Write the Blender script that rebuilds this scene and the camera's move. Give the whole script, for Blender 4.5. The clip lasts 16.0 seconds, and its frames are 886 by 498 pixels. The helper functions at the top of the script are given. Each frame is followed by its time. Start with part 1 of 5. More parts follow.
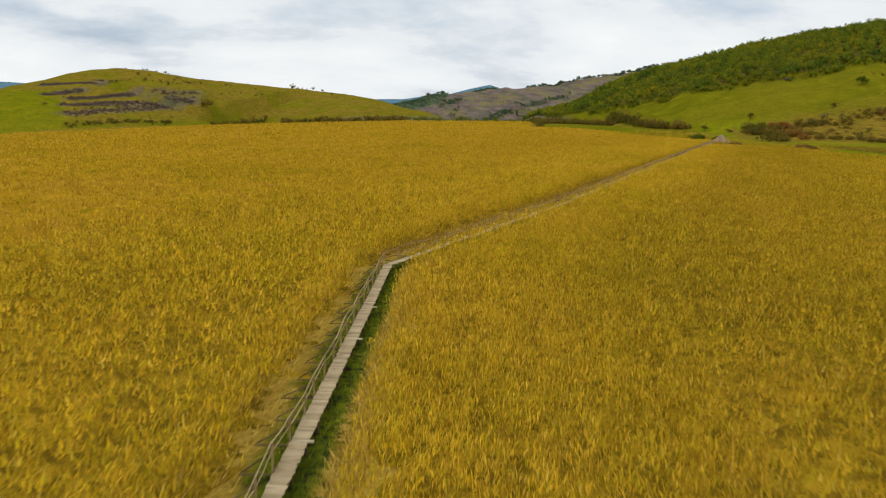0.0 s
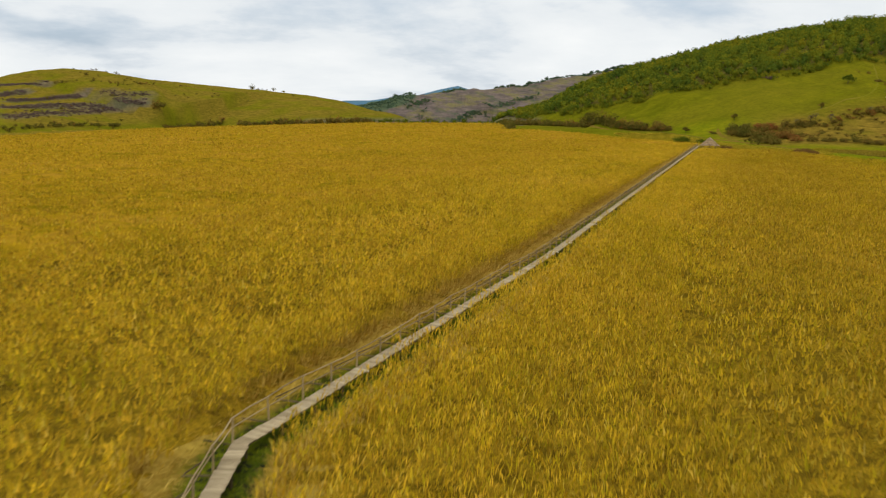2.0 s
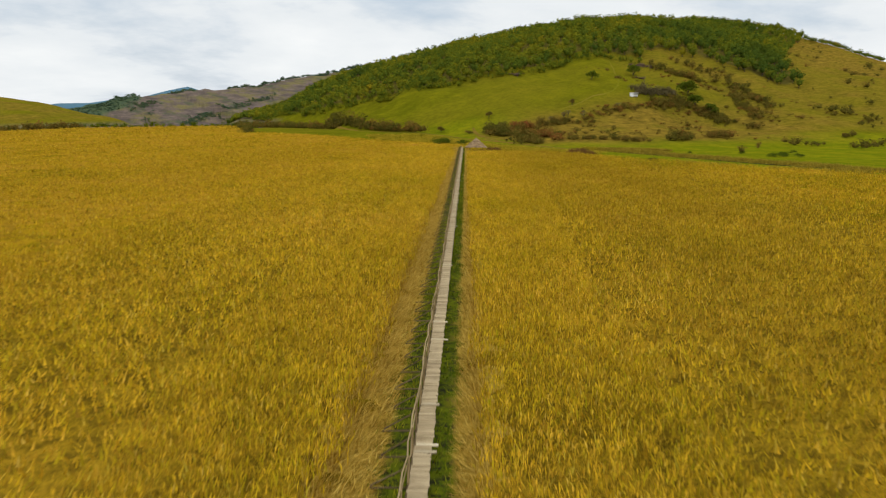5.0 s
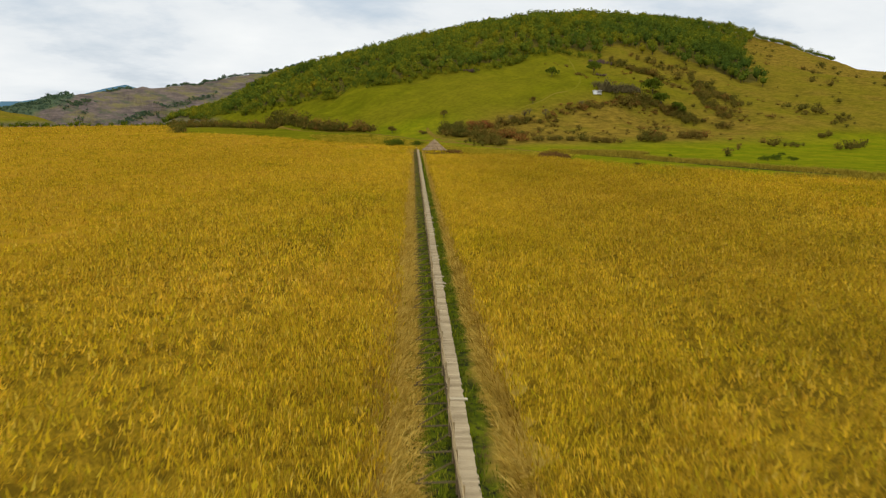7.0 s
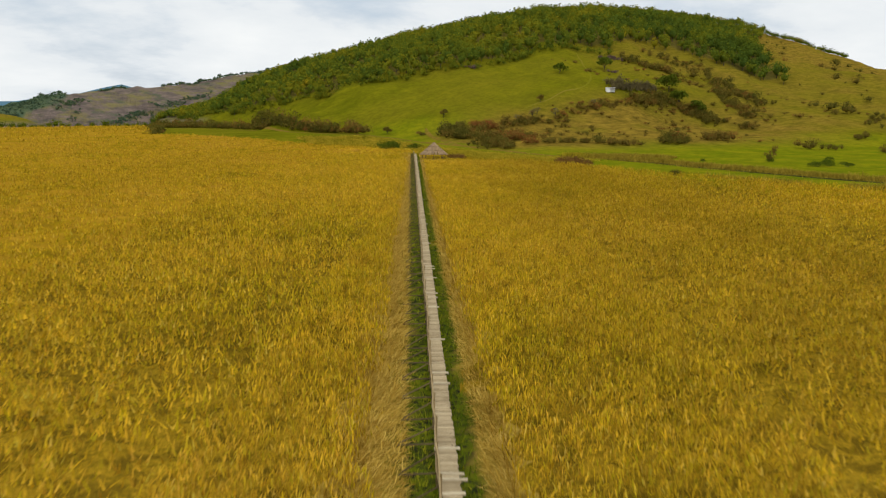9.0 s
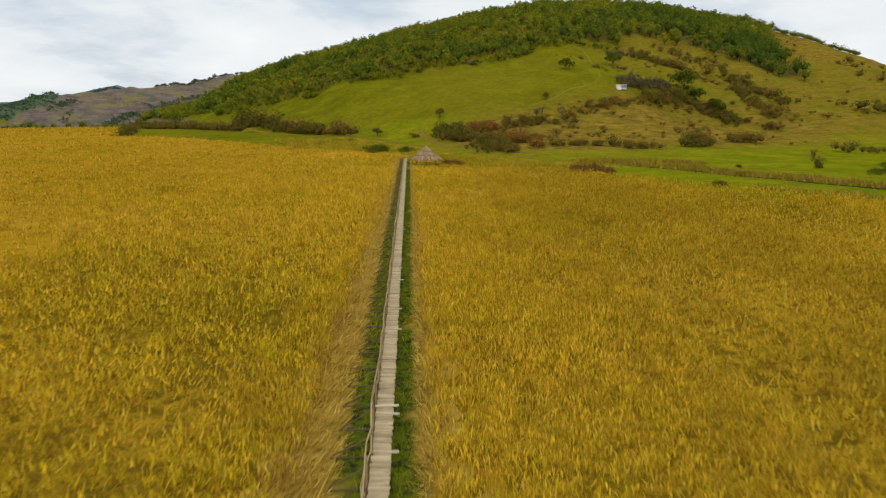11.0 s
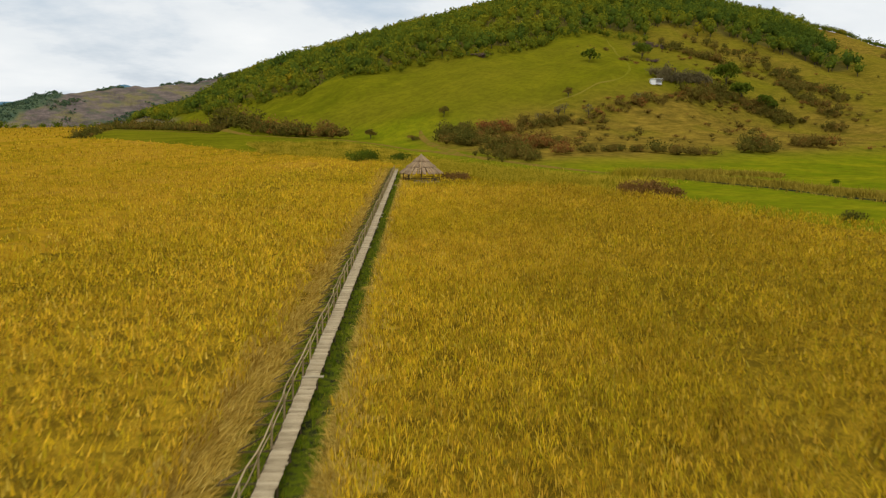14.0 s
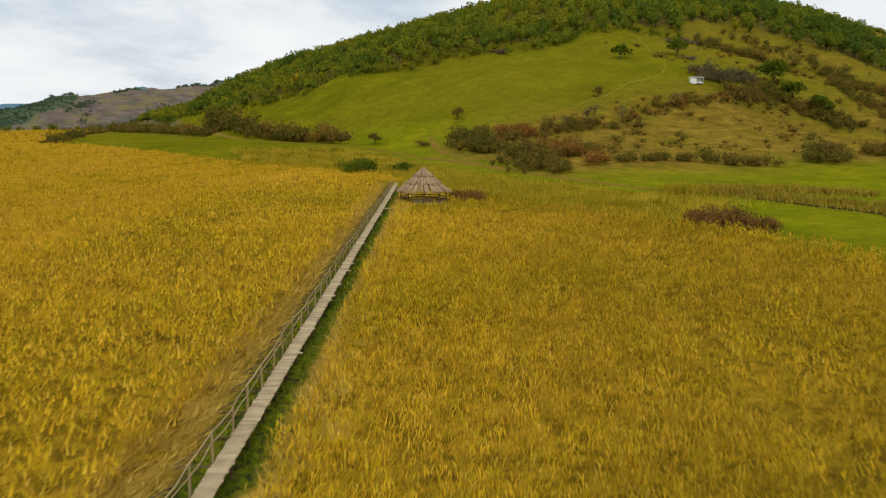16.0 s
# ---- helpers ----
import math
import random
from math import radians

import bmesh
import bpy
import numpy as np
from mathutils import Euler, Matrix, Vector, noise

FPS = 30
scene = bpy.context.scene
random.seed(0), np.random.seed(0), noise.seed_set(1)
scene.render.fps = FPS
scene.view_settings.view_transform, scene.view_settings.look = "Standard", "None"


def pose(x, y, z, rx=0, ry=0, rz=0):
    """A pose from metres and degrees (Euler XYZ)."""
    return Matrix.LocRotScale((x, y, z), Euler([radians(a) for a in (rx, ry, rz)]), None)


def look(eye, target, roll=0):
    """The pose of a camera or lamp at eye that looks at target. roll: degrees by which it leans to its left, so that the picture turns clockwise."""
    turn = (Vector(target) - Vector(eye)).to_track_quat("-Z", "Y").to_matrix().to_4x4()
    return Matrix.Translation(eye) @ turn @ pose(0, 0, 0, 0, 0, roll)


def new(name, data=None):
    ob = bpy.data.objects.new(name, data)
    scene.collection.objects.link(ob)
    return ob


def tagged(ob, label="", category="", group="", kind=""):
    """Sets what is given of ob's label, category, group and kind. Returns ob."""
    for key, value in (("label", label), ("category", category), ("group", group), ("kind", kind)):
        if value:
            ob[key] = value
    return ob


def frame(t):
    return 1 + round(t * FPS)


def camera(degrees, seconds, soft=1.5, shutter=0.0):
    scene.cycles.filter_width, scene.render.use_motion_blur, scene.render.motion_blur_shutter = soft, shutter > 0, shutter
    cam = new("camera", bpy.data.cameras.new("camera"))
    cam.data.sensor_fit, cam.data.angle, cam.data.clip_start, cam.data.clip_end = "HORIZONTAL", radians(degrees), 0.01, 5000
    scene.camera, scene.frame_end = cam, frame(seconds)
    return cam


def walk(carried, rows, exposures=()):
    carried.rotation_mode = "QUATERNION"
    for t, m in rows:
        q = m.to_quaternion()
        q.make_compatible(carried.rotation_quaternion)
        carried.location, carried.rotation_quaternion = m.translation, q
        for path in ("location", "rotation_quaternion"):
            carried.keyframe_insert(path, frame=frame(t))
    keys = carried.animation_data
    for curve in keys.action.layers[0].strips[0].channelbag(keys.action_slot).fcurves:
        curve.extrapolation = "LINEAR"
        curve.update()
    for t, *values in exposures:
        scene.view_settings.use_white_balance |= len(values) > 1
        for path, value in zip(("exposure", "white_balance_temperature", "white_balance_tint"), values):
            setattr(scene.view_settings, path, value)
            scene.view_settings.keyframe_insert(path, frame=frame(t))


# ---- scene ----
cam = camera(56.8, 16.0, soft=1.2, shutter=0.33)
# seconds, x, y, z, yaw, pitch, roll
ROWS = [
    (0.0, 0.00, 0.00, 12.42, 0.09, -9.80, 1.64),
    (0.5, 0.41, 8.12, 12.44, 0.07, -9.77, 1.62),
    (1.0, 0.84, 16.28, 12.47, 0.05, -9.76, 1.60),
    (1.5, 1.31, 24.45, 12.50, -0.29, -9.73, 1.55),
    (2.0, 1.82, 32.62, 12.52, -2.06, -9.66, 1.45),
    (2.5, 2.32, 40.81, 12.51, -5.16, -9.58, 1.32),
    (3.0, 2.91, 48.95, 12.49, -8.14, -9.50, 1.17),
    (3.5, 3.66, 57.04, 12.45, -11.00, -9.44, 1.04),
    (4.0, 4.61, 65.09, 12.40, -13.91, -9.39, 0.91),
    (4.5, 5.74, 73.07, 12.36, -16.89, -9.35, 0.78),
    (5.0, 7.08, 80.91, 12.33, -19.89, -9.30, 0.64),
    (5.2, 7.71, 84.00, 12.31, -20.94, -9.29, 0.61),
    (7.3, 17.15, 115.66, 12.08, -23.65, -9.30, 0.69),
    (7.5, 18.26, 118.57, 12.08, -23.65, -9.29, 0.66),
    (8.0, 21.18, 125.76, 12.06, -23.69, -9.30, 0.65),
    (8.5, 24.20, 132.82, 12.03, -23.71, -9.33, 0.67),
    (11.0, 40.52, 167.55, 11.65, -23.84, -9.28, 0.61),
    (11.5, 43.83, 174.45, 11.59, -23.87, -9.29, 0.57),
    (12.0, 47.18, 181.36, 11.55, -23.90, -9.29, 0.56),
    (12.5, 50.53, 188.26, 11.52, -23.86, -9.30, 0.58),
    (13.0, 53.85, 195.16, 11.50, -23.66, -9.30, 0.60),
    (13.5, 57.17, 202.02, 11.48, -23.43, -9.31, 0.61),
    (14.0, 60.50, 208.83, 11.47, -23.14, -9.31, 0.62),
    (14.5, 63.80, 215.59, 11.47, -22.87, -9.29, 0.64),
    (15.0, 67.08, 222.35, 11.47, -22.56, -9.26, 0.66),
    (15.5, 70.30, 229.15, 11.48, -22.23, -9.22, 0.68),
    (16.0, 73.49, 235.96, 11.49, -21.89, -9.16, 0.69),
]
walk(cam, [(t, pose(x, y, z, 90 + pitch, 0, yaw) @ pose(0, 0, 0, 0, 0, roll)) for t, x, y, z, yaw, pitch, roll in ROWS])

# ---- light: an overcast autumn sky ----
SUN_AZ, SUN_EL = radians(200), radians(42)
world = bpy.data.worlds.new("overcast_sky")
scene.world = world
world.use_nodes = True
wn, wl = world.node_tree.nodes, world.node_tree.links
wn.clear()


def wnode(kind, **values):
    n = wn.new(kind)
    for k, v in values.items():
        n.inputs[k].default_value = v
    return n


w_out = wn.new("ShaderNodeOutputWorld")
w_bg = wn.new("ShaderNodeBackground")
w_sky = wn.new("ShaderNodeTexSky")
w_sky.sky_type, w_sky.sun_disc = "NISHITA", False
w_sky.sun_elevation, w_sky.sun_rotation = SUN_EL, SUN_AZ
w_sky.air_density, w_sky.dust_density = 1.2, 2.0
w_skydim = wn.new("ShaderNodeVectorMath")
w_skydim.operation = "SCALE"
w_skydim.inputs["Scale"].default_value = 0.13
wl.new(w_sky.outputs[0], w_skydim.inputs[0])
w_co = wn.new("ShaderNodeTexCoord")
w_sep = wn.new("ShaderNodeSeparateXYZ")
wl.new(w_co.outputs["Generated"], w_sep.inputs[0])
# the cloud deck is a flat layer: directions are spread on a plane overhead
w_up = wn.new("ShaderNodeMath")
w_up.operation = "ADD"
w_up.inputs[1].default_value = 0.24
w_abs = wn.new("ShaderNodeMath")
w_abs.operation = "ABSOLUTE"
wl.new(w_sep.outputs["Z"], w_abs.inputs[0])
wl.new(w_abs.outputs[0], w_up.inputs[0])
w_flat = wn.new("ShaderNodeVectorMath")
w_flat.operation = "DIVIDE"
w_comb = wn.new("ShaderNodeCombineXYZ")
for k in range(3):
    wl.new(w_up.outputs[0], w_comb.inputs[k])
wl.new(w_co.outputs["Generated"], w_flat.inputs[0])
wl.new(w_comb.outputs[0], w_flat.inputs[1])
w_n1 = wnode("ShaderNodeTexNoise", Scale=0.75, Detail=6.0, Roughness=0.5, Distortion=0.5)
w_n2 = wnode("ShaderNodeTexNoise", Scale=1.7, Detail=6.0, Roughness=0.6)
w_turn = wn.new("ShaderNodeMapping")
w_turn.inputs["Rotation"].default_value = (0, 0, radians(-13.5))
wl.new(w_flat.outputs[0], w_turn.inputs[0])
wl.new(w_turn.outputs[0], w_n1.inputs["Vector"])
wl.new(w_turn.outputs[0], w_n2.inputs["Vector"])
w_ramp = wn.new("ShaderNodeValToRGB")
w_ramp.color_ramp.elements[0].position, w_ramp.color_ramp.elements[0].color = 0.36, (0.48, 0.58, 0.71, 1)
w_ramp.color_ramp.elements[1].position, w_ramp.color_ramp.elements[1].color = 0.60, (0.97, 0.99, 0.99, 1)
mid = w_ramp.color_ramp.elements.new(0.47)
mid.color = (0.84, 0.88, 0.905, 1)
w_addn = wn.new("ShaderNodeMath")
w_addn.operation = "MULTIPLY_ADD"
w_addn.inputs[1].default_value = 0.35
wl.new(w_n2.outputs[0], w_addn.inputs[0])
w_sub = wn.new("ShaderNodeMath")
w_sub.operation = "MULTIPLY"
w_sub.inputs[1].default_value = 0.65
wl.new(w_n1.outputs[0], w_sub.inputs[0])
wl.new(w_sub.outputs[0], w_addn.inputs[2])
wl.new(w_addn.outputs[0], w_ramp.inputs[0])
# an overcast sky grows brighter towards the zenith
w_z = wnode("ShaderNodeMapRange", **{"From Min": 0.12, "From Max": 1.0, "To Min": 0.97, "To Max": 1.55})
wl.new(w_sep.outputs["Z"], w_z.inputs["Value"])
w_cl = wn.new("ShaderNodeVectorMath")
w_cl.operation = "SCALE"
wl.new(w_ramp.outputs[0], w_cl.inputs[0])
wl.new(w_z.outputs[0], w_cl.inputs["Scale"])
# thin places let a little blue through
w_gap = wnode("ShaderNodeMapRange", **{"From Min": 0.30, "From Max": 0.46, "To Min": 0.30, "To Max": 0.0})
wl.new(w_addn.outputs[0], w_gap.inputs["Value"])
w_mix = wn.new("ShaderNodeMix")
w_mix.data_type = "RGBA"
wl.new(w_gap.outputs[0], w_mix.inputs[0])
wl.new(w_cl.outputs[0], w_mix.inputs[6])
wl.new(w_skydim.outputs[0], w_mix.inputs[7])
wl.new(w_mix.outputs[2], w_bg.inputs[0])
w_bg.inputs[1].default_value = 1.0
wl.new(w_bg.outputs[0], w_out.inputs[0])

sun_data = bpy.data.lights.new("sun", "SUN")
sun_data.energy, sun_data.angle, sun_data.color = 0.9, radians(14), (1.0, 0.95, 0.86)
sun = new("sun", sun_data)
sun.matrix_world = look((0, 0, 300), (-300 * math.sin(SUN_AZ) / math.tan(SUN_EL), -300 * math.cos(SUN_AZ) / math.tan(SUN_EL), 0))
scene.view_settings.exposure = 0.0


# ---- materials ----
class Nodes:
    def __init__(self, name, rough=0.9):
        self.mat = bpy.data.materials.new(name)
        self.mat.use_nodes = True
        self.n, self.l = self.mat.node_tree.nodes, self.mat.node_tree.links
        self.bsdf = self.n["Principled BSDF"]
        self.bsdf.inputs["Roughness"].default_value = rough
        self.bsdf.inputs["Specular IOR Level"].default_value = 0.0
        self.pos = self.n.new("ShaderNodeNewGeometry").outputs["Position"]
        self.obj = self.n.new("ShaderNodeTexCoord").outputs["Object"]

    def noise(self, scale, detail=4.0, rough=0.55, where=None, stretch=None):
        t = self.n.new("ShaderNodeTexNoise")
        t.inputs["Scale"].default_value, t.inputs["Detail"].default_value, t.inputs["Roughness"].default_value = scale, detail, rough
        where = where or self.pos
        if stretch:
            m = self.n.new("ShaderNodeMapping")
            m.inputs["Scale"].default_value = stretch
            self.l.new(where, m.inputs[0])
            where = m.outputs[0]
        self.l.new(where, t.inputs["Vector"])
        return t.outputs[0]

    def span(self, value, lo, hi, a=0.0, b=1.0):
        m = self.n.new("ShaderNodeMapRange")
        for k, v in (("From Min", lo), ("From Max", hi), ("To Min", a), ("To Max", b)):
            m.inputs[k].default_value = v
        self.l.new(value, m.inputs["Value"])
        return m.outputs[0]

    def ramp(self, value, stops):
        r = self.n.new("ShaderNodeValToRGB")
        e = r.color_ramp.elements
        e[0].position, e[0].color = stops[0][0], (*stops[0][1], 1)
        e[1].position, e[1].color = stops[-1][0], (*stops[-1][1], 1)
        for p, c in stops[1:-1]:
            e.new(p).color = (*c, 1)
        self.l.new(value, r.inputs[0])
        return r.outputs[0]

    def mix(self, fac, a, b, blend="MIX"):
        m = self.n.new("ShaderNodeMix")
        m.data_type, m.blend_type = "RGBA", blend
        for v, k in ((fac, 0), (a, 6), (b, 7)):
            if isinstance(v, (int, float)):
                m.inputs[k].default_value = v
            elif isinstance(v, tuple):
                m.inputs[k].default_value = (*v, 1)
            else:
                self.l.new(v, m.inputs[k])
        return m.outputs[2]

    def math(self, op, a, b):
        m = self.n.new("ShaderNodeMath")
        m.operation = op
        for v, k in ((a, 0), (b, 1)):
            if isinstance(v, (int, float)):
                m.inputs[k].default_value = v
            else:
                self.l.new(v, m.inputs[k])
        return m.outputs[0]

    def attr(self, name):
        a = self.n.new("ShaderNodeAttribute")
        a.attribute_name = name
        return a.outputs["Fac"]

    def island(self):
        return self.n.new("ShaderNodeNewGeometry").outputs["Random Per Island"]

    def chance(self):
        return self.n.new("ShaderNodeObjectInfo").outputs["Random"]

    def colour(self, c):
        if isinstance(c, tuple):
            self.bsdf.inputs["Base Color"].default_value = (*c, 1)
        else:
            self.l.new(c, self.bsdf.inputs["Base Color"])
        self.c = c
        return self

    def bump(self, height, strength=0.5, distance=0.1):
        b = self.n.new("ShaderNodeBump")
        b.inputs["Strength"].default_value, b.inputs["Distance"].default_value = strength, distance
        self.l.new(height, b.inputs["Height"])
        self.l.new(b.outputs[0], self.bsdf.inputs["Normal"])
        return self

    def leafy(self, share=0.3):
        """Thin leaves let part of the light through."""
        t, m = self.n.new("ShaderNodeBsdfTranslucent"), self.n.new("ShaderNodeMixShader")
        self.l.new(self.c, t.inputs["Color"])
        m.inputs[0].default_value = share
        self.l.new(self.bsdf.outputs[0], m.inputs[1])
        self.l.new(t.outputs[0], m.inputs[2])
        self.l.new(m.outputs[0], self.n["Material Output"].inputs["Surface"])
        return self


def reed_material(name, closed, stops, share):
    m = Nodes(name, 0.75)
    tint = m.attr("tint")
    patch = m.noise(0.035, 5.0, 0.6)
    patch2 = m.noise(0.22, 3.0, 0.6)
    grain = m.noise(9.0, 4.0, 0.7)
    v = m.math("ADD", m.math("MULTIPLY", tint, 0.42), m.math("ADD", m.math("MULTIPLY", m.span(patch, 0.3, 0.7), 0.30), m.math("ADD", m.math("MULTIPLY", m.span(patch2, 0.3, 0.7), 0.16), m.math("MULTIPLY", grain, 0.12))))
    c = m.ramp(v, stops)
    c = m.mix(m.span(m.noise(0.85, 4.0, 0.65), 0.38, 0.55, 0.72, 0.0), c, (0.20, 0.112, 0.010))
    c = m.mix(m.span(m.noise(0.16, 4.0, 0.6), 0.50, 0.68, 0.0, 0.45), c, (0.42, 0.225, 0.016))
    if not closed:
        lot = m.island()
        c = m.mix(m.span(lot, 0.0, 0.40, 0.76, 0.0), c, (0.135, 0.076, 0.008))
        c = m.mix(m.span(m.math("FRACT", m.math("MULTIPLY", lot, 7.31), 0.0), 0.62, 0.92, 0.0, 0.55), c, (0.36, 0.325, 0.008))
        c = m.mix(m.span(lot, 0.86, 1.0, 0.0, 0.45), c, (0.64, 0.48, 0.10))
    m.colour(m.mix(m.attr("browning"), c, (0.15, 0.097, 0.008)))
    if share:
        m.leafy(share)
    return m.mat


REED_STOPS = [(0.10, (0.120, 0.130, 0.005)), (0.28, (0.360, 0.282, 0.007)), (0.46, (0.720, 0.458, 0.016)), (0.64, (0.780, 0.466, 0.032)), (0.86, (0.650, 0.382, 0.050))]
REED = reed_material("reed_leaf", False, REED_STOPS, 0.30)
# the closed canopy away from the walk: leaf colours darkened for the shade between leaves
SHADED_CANOPY = reed_material("reed_canopy", True, [(p, (0.425 * c[0], 0.395 * c[1], 0.42 * c[2])) for p, c in REED_STOPS], 0.0)


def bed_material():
    """The stems and lower leaves seen between the tips: many fine strokes of brown, ochre and olive, darkened for the
    shade among them.
    """
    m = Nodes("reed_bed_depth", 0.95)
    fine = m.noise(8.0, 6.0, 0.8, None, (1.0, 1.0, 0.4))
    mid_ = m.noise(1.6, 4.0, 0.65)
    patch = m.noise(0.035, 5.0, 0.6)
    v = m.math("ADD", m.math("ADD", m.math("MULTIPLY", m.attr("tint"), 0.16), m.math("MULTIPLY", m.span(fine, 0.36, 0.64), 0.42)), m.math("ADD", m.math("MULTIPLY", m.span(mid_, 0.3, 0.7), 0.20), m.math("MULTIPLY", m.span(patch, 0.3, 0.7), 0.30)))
    # darker blotches painted as shaded gaps between the tufts
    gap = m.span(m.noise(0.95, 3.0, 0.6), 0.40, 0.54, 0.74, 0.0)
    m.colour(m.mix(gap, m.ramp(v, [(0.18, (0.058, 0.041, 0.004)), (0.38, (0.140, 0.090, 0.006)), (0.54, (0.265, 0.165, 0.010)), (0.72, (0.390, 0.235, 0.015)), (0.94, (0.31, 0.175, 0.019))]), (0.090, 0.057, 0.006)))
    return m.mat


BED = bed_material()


def straw_material(name, stops, rough=0.85, share=0.0):
    m = Nodes(name, rough)
    m.colour(m.ramp(m.math("ADD", m.math("MULTIPLY", m.attr("tint"), 0.7), m.math("MULTIPLY", m.span(m.noise(0.6), 0.3, 0.7), 0.3)), stops))
    if share:
        m.leafy(share)
    return m.mat


STRAW = straw_material("dry_reed_straw", [(0.1, (0.20, 0.120, 0.016)), (0.5, (0.46, 0.290, 0.042)), (0.9, (0.68, 0.48, 0.110))], share=0.15)
GRASS = straw_material("marsh_grass", [(0.1, (0.06, 0.10, 0.007)), (0.5, (0.13, 0.17, 0.009)), (0.9, (0.34, 0.31, 0.016))], share=0.3)
TALLGRASS = straw_material("rank_green_herb", [(0.1, (0.11, 0.108, 0.007)), (0.5, (0.32, 0.252, 0.013)), (0.9, (0.58, 0.40, 0.040))], share=0.3)


DITCH = straw_material("ditch_reed", [(0.1, (0.13, 0.100, 0.012)), (0.5, (0.26, 0.190, 0.020)), (0.9, (0.40, 0.285, 0.034))], share=0.2)


def wood_material(name, dark, light, rough=0.85):
    m = Nodes(name, rough)
    grain = m.noise(3.0, 6.0, 0.65, m.obj, (0.6, 14.0, 14.0))
    blot = m.noise(1.4, 3.0, 0.5)
    c = m.mix(m.span(grain, 0.3, 0.7), dark, light)
    c = m.mix(m.math("MULTIPLY", m.span(blot, 0.5, 0.75), 0.5), c, tuple(0.55 * v for v in dark))
    lot = m.math("FRACT", m.math("ADD", m.chance(), m.island()), 0.0)
    c = m.mix(m.span(lot, 0.0, 1.0, 0.0, 0.62), c, tuple(0.75 * a for a in dark))
    c = m.mix(m.span(m.math("FRACT", m.math("MULTIPLY", lot, 7.31), 0.0), 0.55, 1.0, 0.0, 0.5), c, light)
    m.colour(c).bump(grain, 0.4, 0.01)
    return m.mat


PLANK = wood_material("weathered_plank", (0.27, 0.200, 0.110), (0.56, 0.445, 0.270))
PALE = wood_material("new_pale_plank", (0.40, 0.32, 0.20), (0.64, 0.54, 0.36))
POLE = wood_material("grey_round_pole", (0.22, 0.155, 0.075), (0.46, 0.345, 0.180))
DARKPOLE = wood_material("dark_damp_timber", (0.085, 0.060, 0.030), (0.21, 0.150, 0.080))


def foliage_material(name, stops, patch=0.02, share=0.25):
    m = Nodes(name, 0.8)
    v = m.math("ADD", m.math("MULTIPLY", m.attr("tint"), 0.6), m.math("ADD", m.math("MULTIPLY", m.attr("leaf"), 0.2), m.math("MULTIPLY", m.span(m.noise(patch, 3.0), 0.3, 0.7), 0.2)))
    m.colour(m.ramp(v, stops)).leafy(share)
    return m.mat


WOODS = foliage_material("autumn_broadleaf", [(0.05, (0.042, 0.078, 0.014)), (0.30, (0.098, 0.132, 0.014)), (0.52, (0.178, 0.186, 0.013)), (0.74, (0.25, 0.215, 0.012)), (0.97, (0.40, 0.26, 0.014))])
SCRUB = foliage_material("autumn_scrub", [(0.05, (0.068, 0.070, 0.012)), (0.30, (0.128, 0.108, 0.017)), (0.55, (0.195, 0.125, 0.024)), (0.75, (0.255, 0.104, 0.026)), (0.97, (0.30, 0.070, 0.026))], 0.03)
TWIGGY = foliage_material("grey_brown_twigs", [(0.05, (0.105, 0.086, 0.040)), (0.5, (0.160, 0.125, 0.052)), (0.95, (0.21, 0.155, 0.06))])
GREENTREE = foliage_material("green_tree_leaf", [(0.05, (0.045, 0.072, 0.009)), (0.5, (0.095, 0.122, 0.010)), (0.95, (0.19, 0.185, 0.013))])
REDBROWN = foliage_material("russet_leaf", [(0.05, (0.12, 0.075, 0.022)), (0.5, (0.20, 0.105, 0.028)), (0.95, (0.30, 0.15, 0.035))])
HEATHER = foliage_material("dull_heather_brush", [(0.05, (0.095, 0.070, 0.050)), (0.5, (0.150, 0.098, 0.080)), (0.95, (0.20, 0.135, 0.090))], 0.05)
# far trees, with the haze of distance mixed into their leaf colour
FARWOODS = foliage_material("hazy_far_woods", [(0.05, (0.056, 0.096, 0.066)), (0.5, (0.086, 0.128, 0.066)), (0.95, (0.175, 0.180, 0.060))])
BARK = wood_material("bark", (0.05, 0.04, 0.03), (0.13, 0.10, 0.075))


def thatch_material():
    m = Nodes("weathered_thatch", 0.95)
    g = m.noise(6.0, 6.0, 0.7)
    c = m.mix(m.span(g, 0.3, 0.7), (0.25, 0.160, 0.082), (0.54, 0.385, 0.21))
    c = m.mix(m.math("MULTIPLY", m.span(m.noise(1.3), 0.45, 0.7), 0.5), c, (0.24, 0.17, 0.12))
    c = m.mix(m.math("MULTIPLY", m.attr("tint"), 0.45), c, (0.16, 0.11, 0.075))
    m.colour(c).bump(g, 0.6, 0.03)
    return m.mat


THATCH = thatch_material()


def paint_material(name, base):
    m = Nodes(name, 0.6)
    m.colour(m.mix(m.math("MULTIPLY", m.span(m.noise(0.8, 5.0), 0.5, 0.75), 0.35), base, tuple(0.6 * v for v in base)))
    return m.mat


WHITE = paint_material("white_boarding", (0.78, 0.77, 0.74))
INNER = paint_material("dim_inner_boarding", (0.30, 0.27, 0.23))


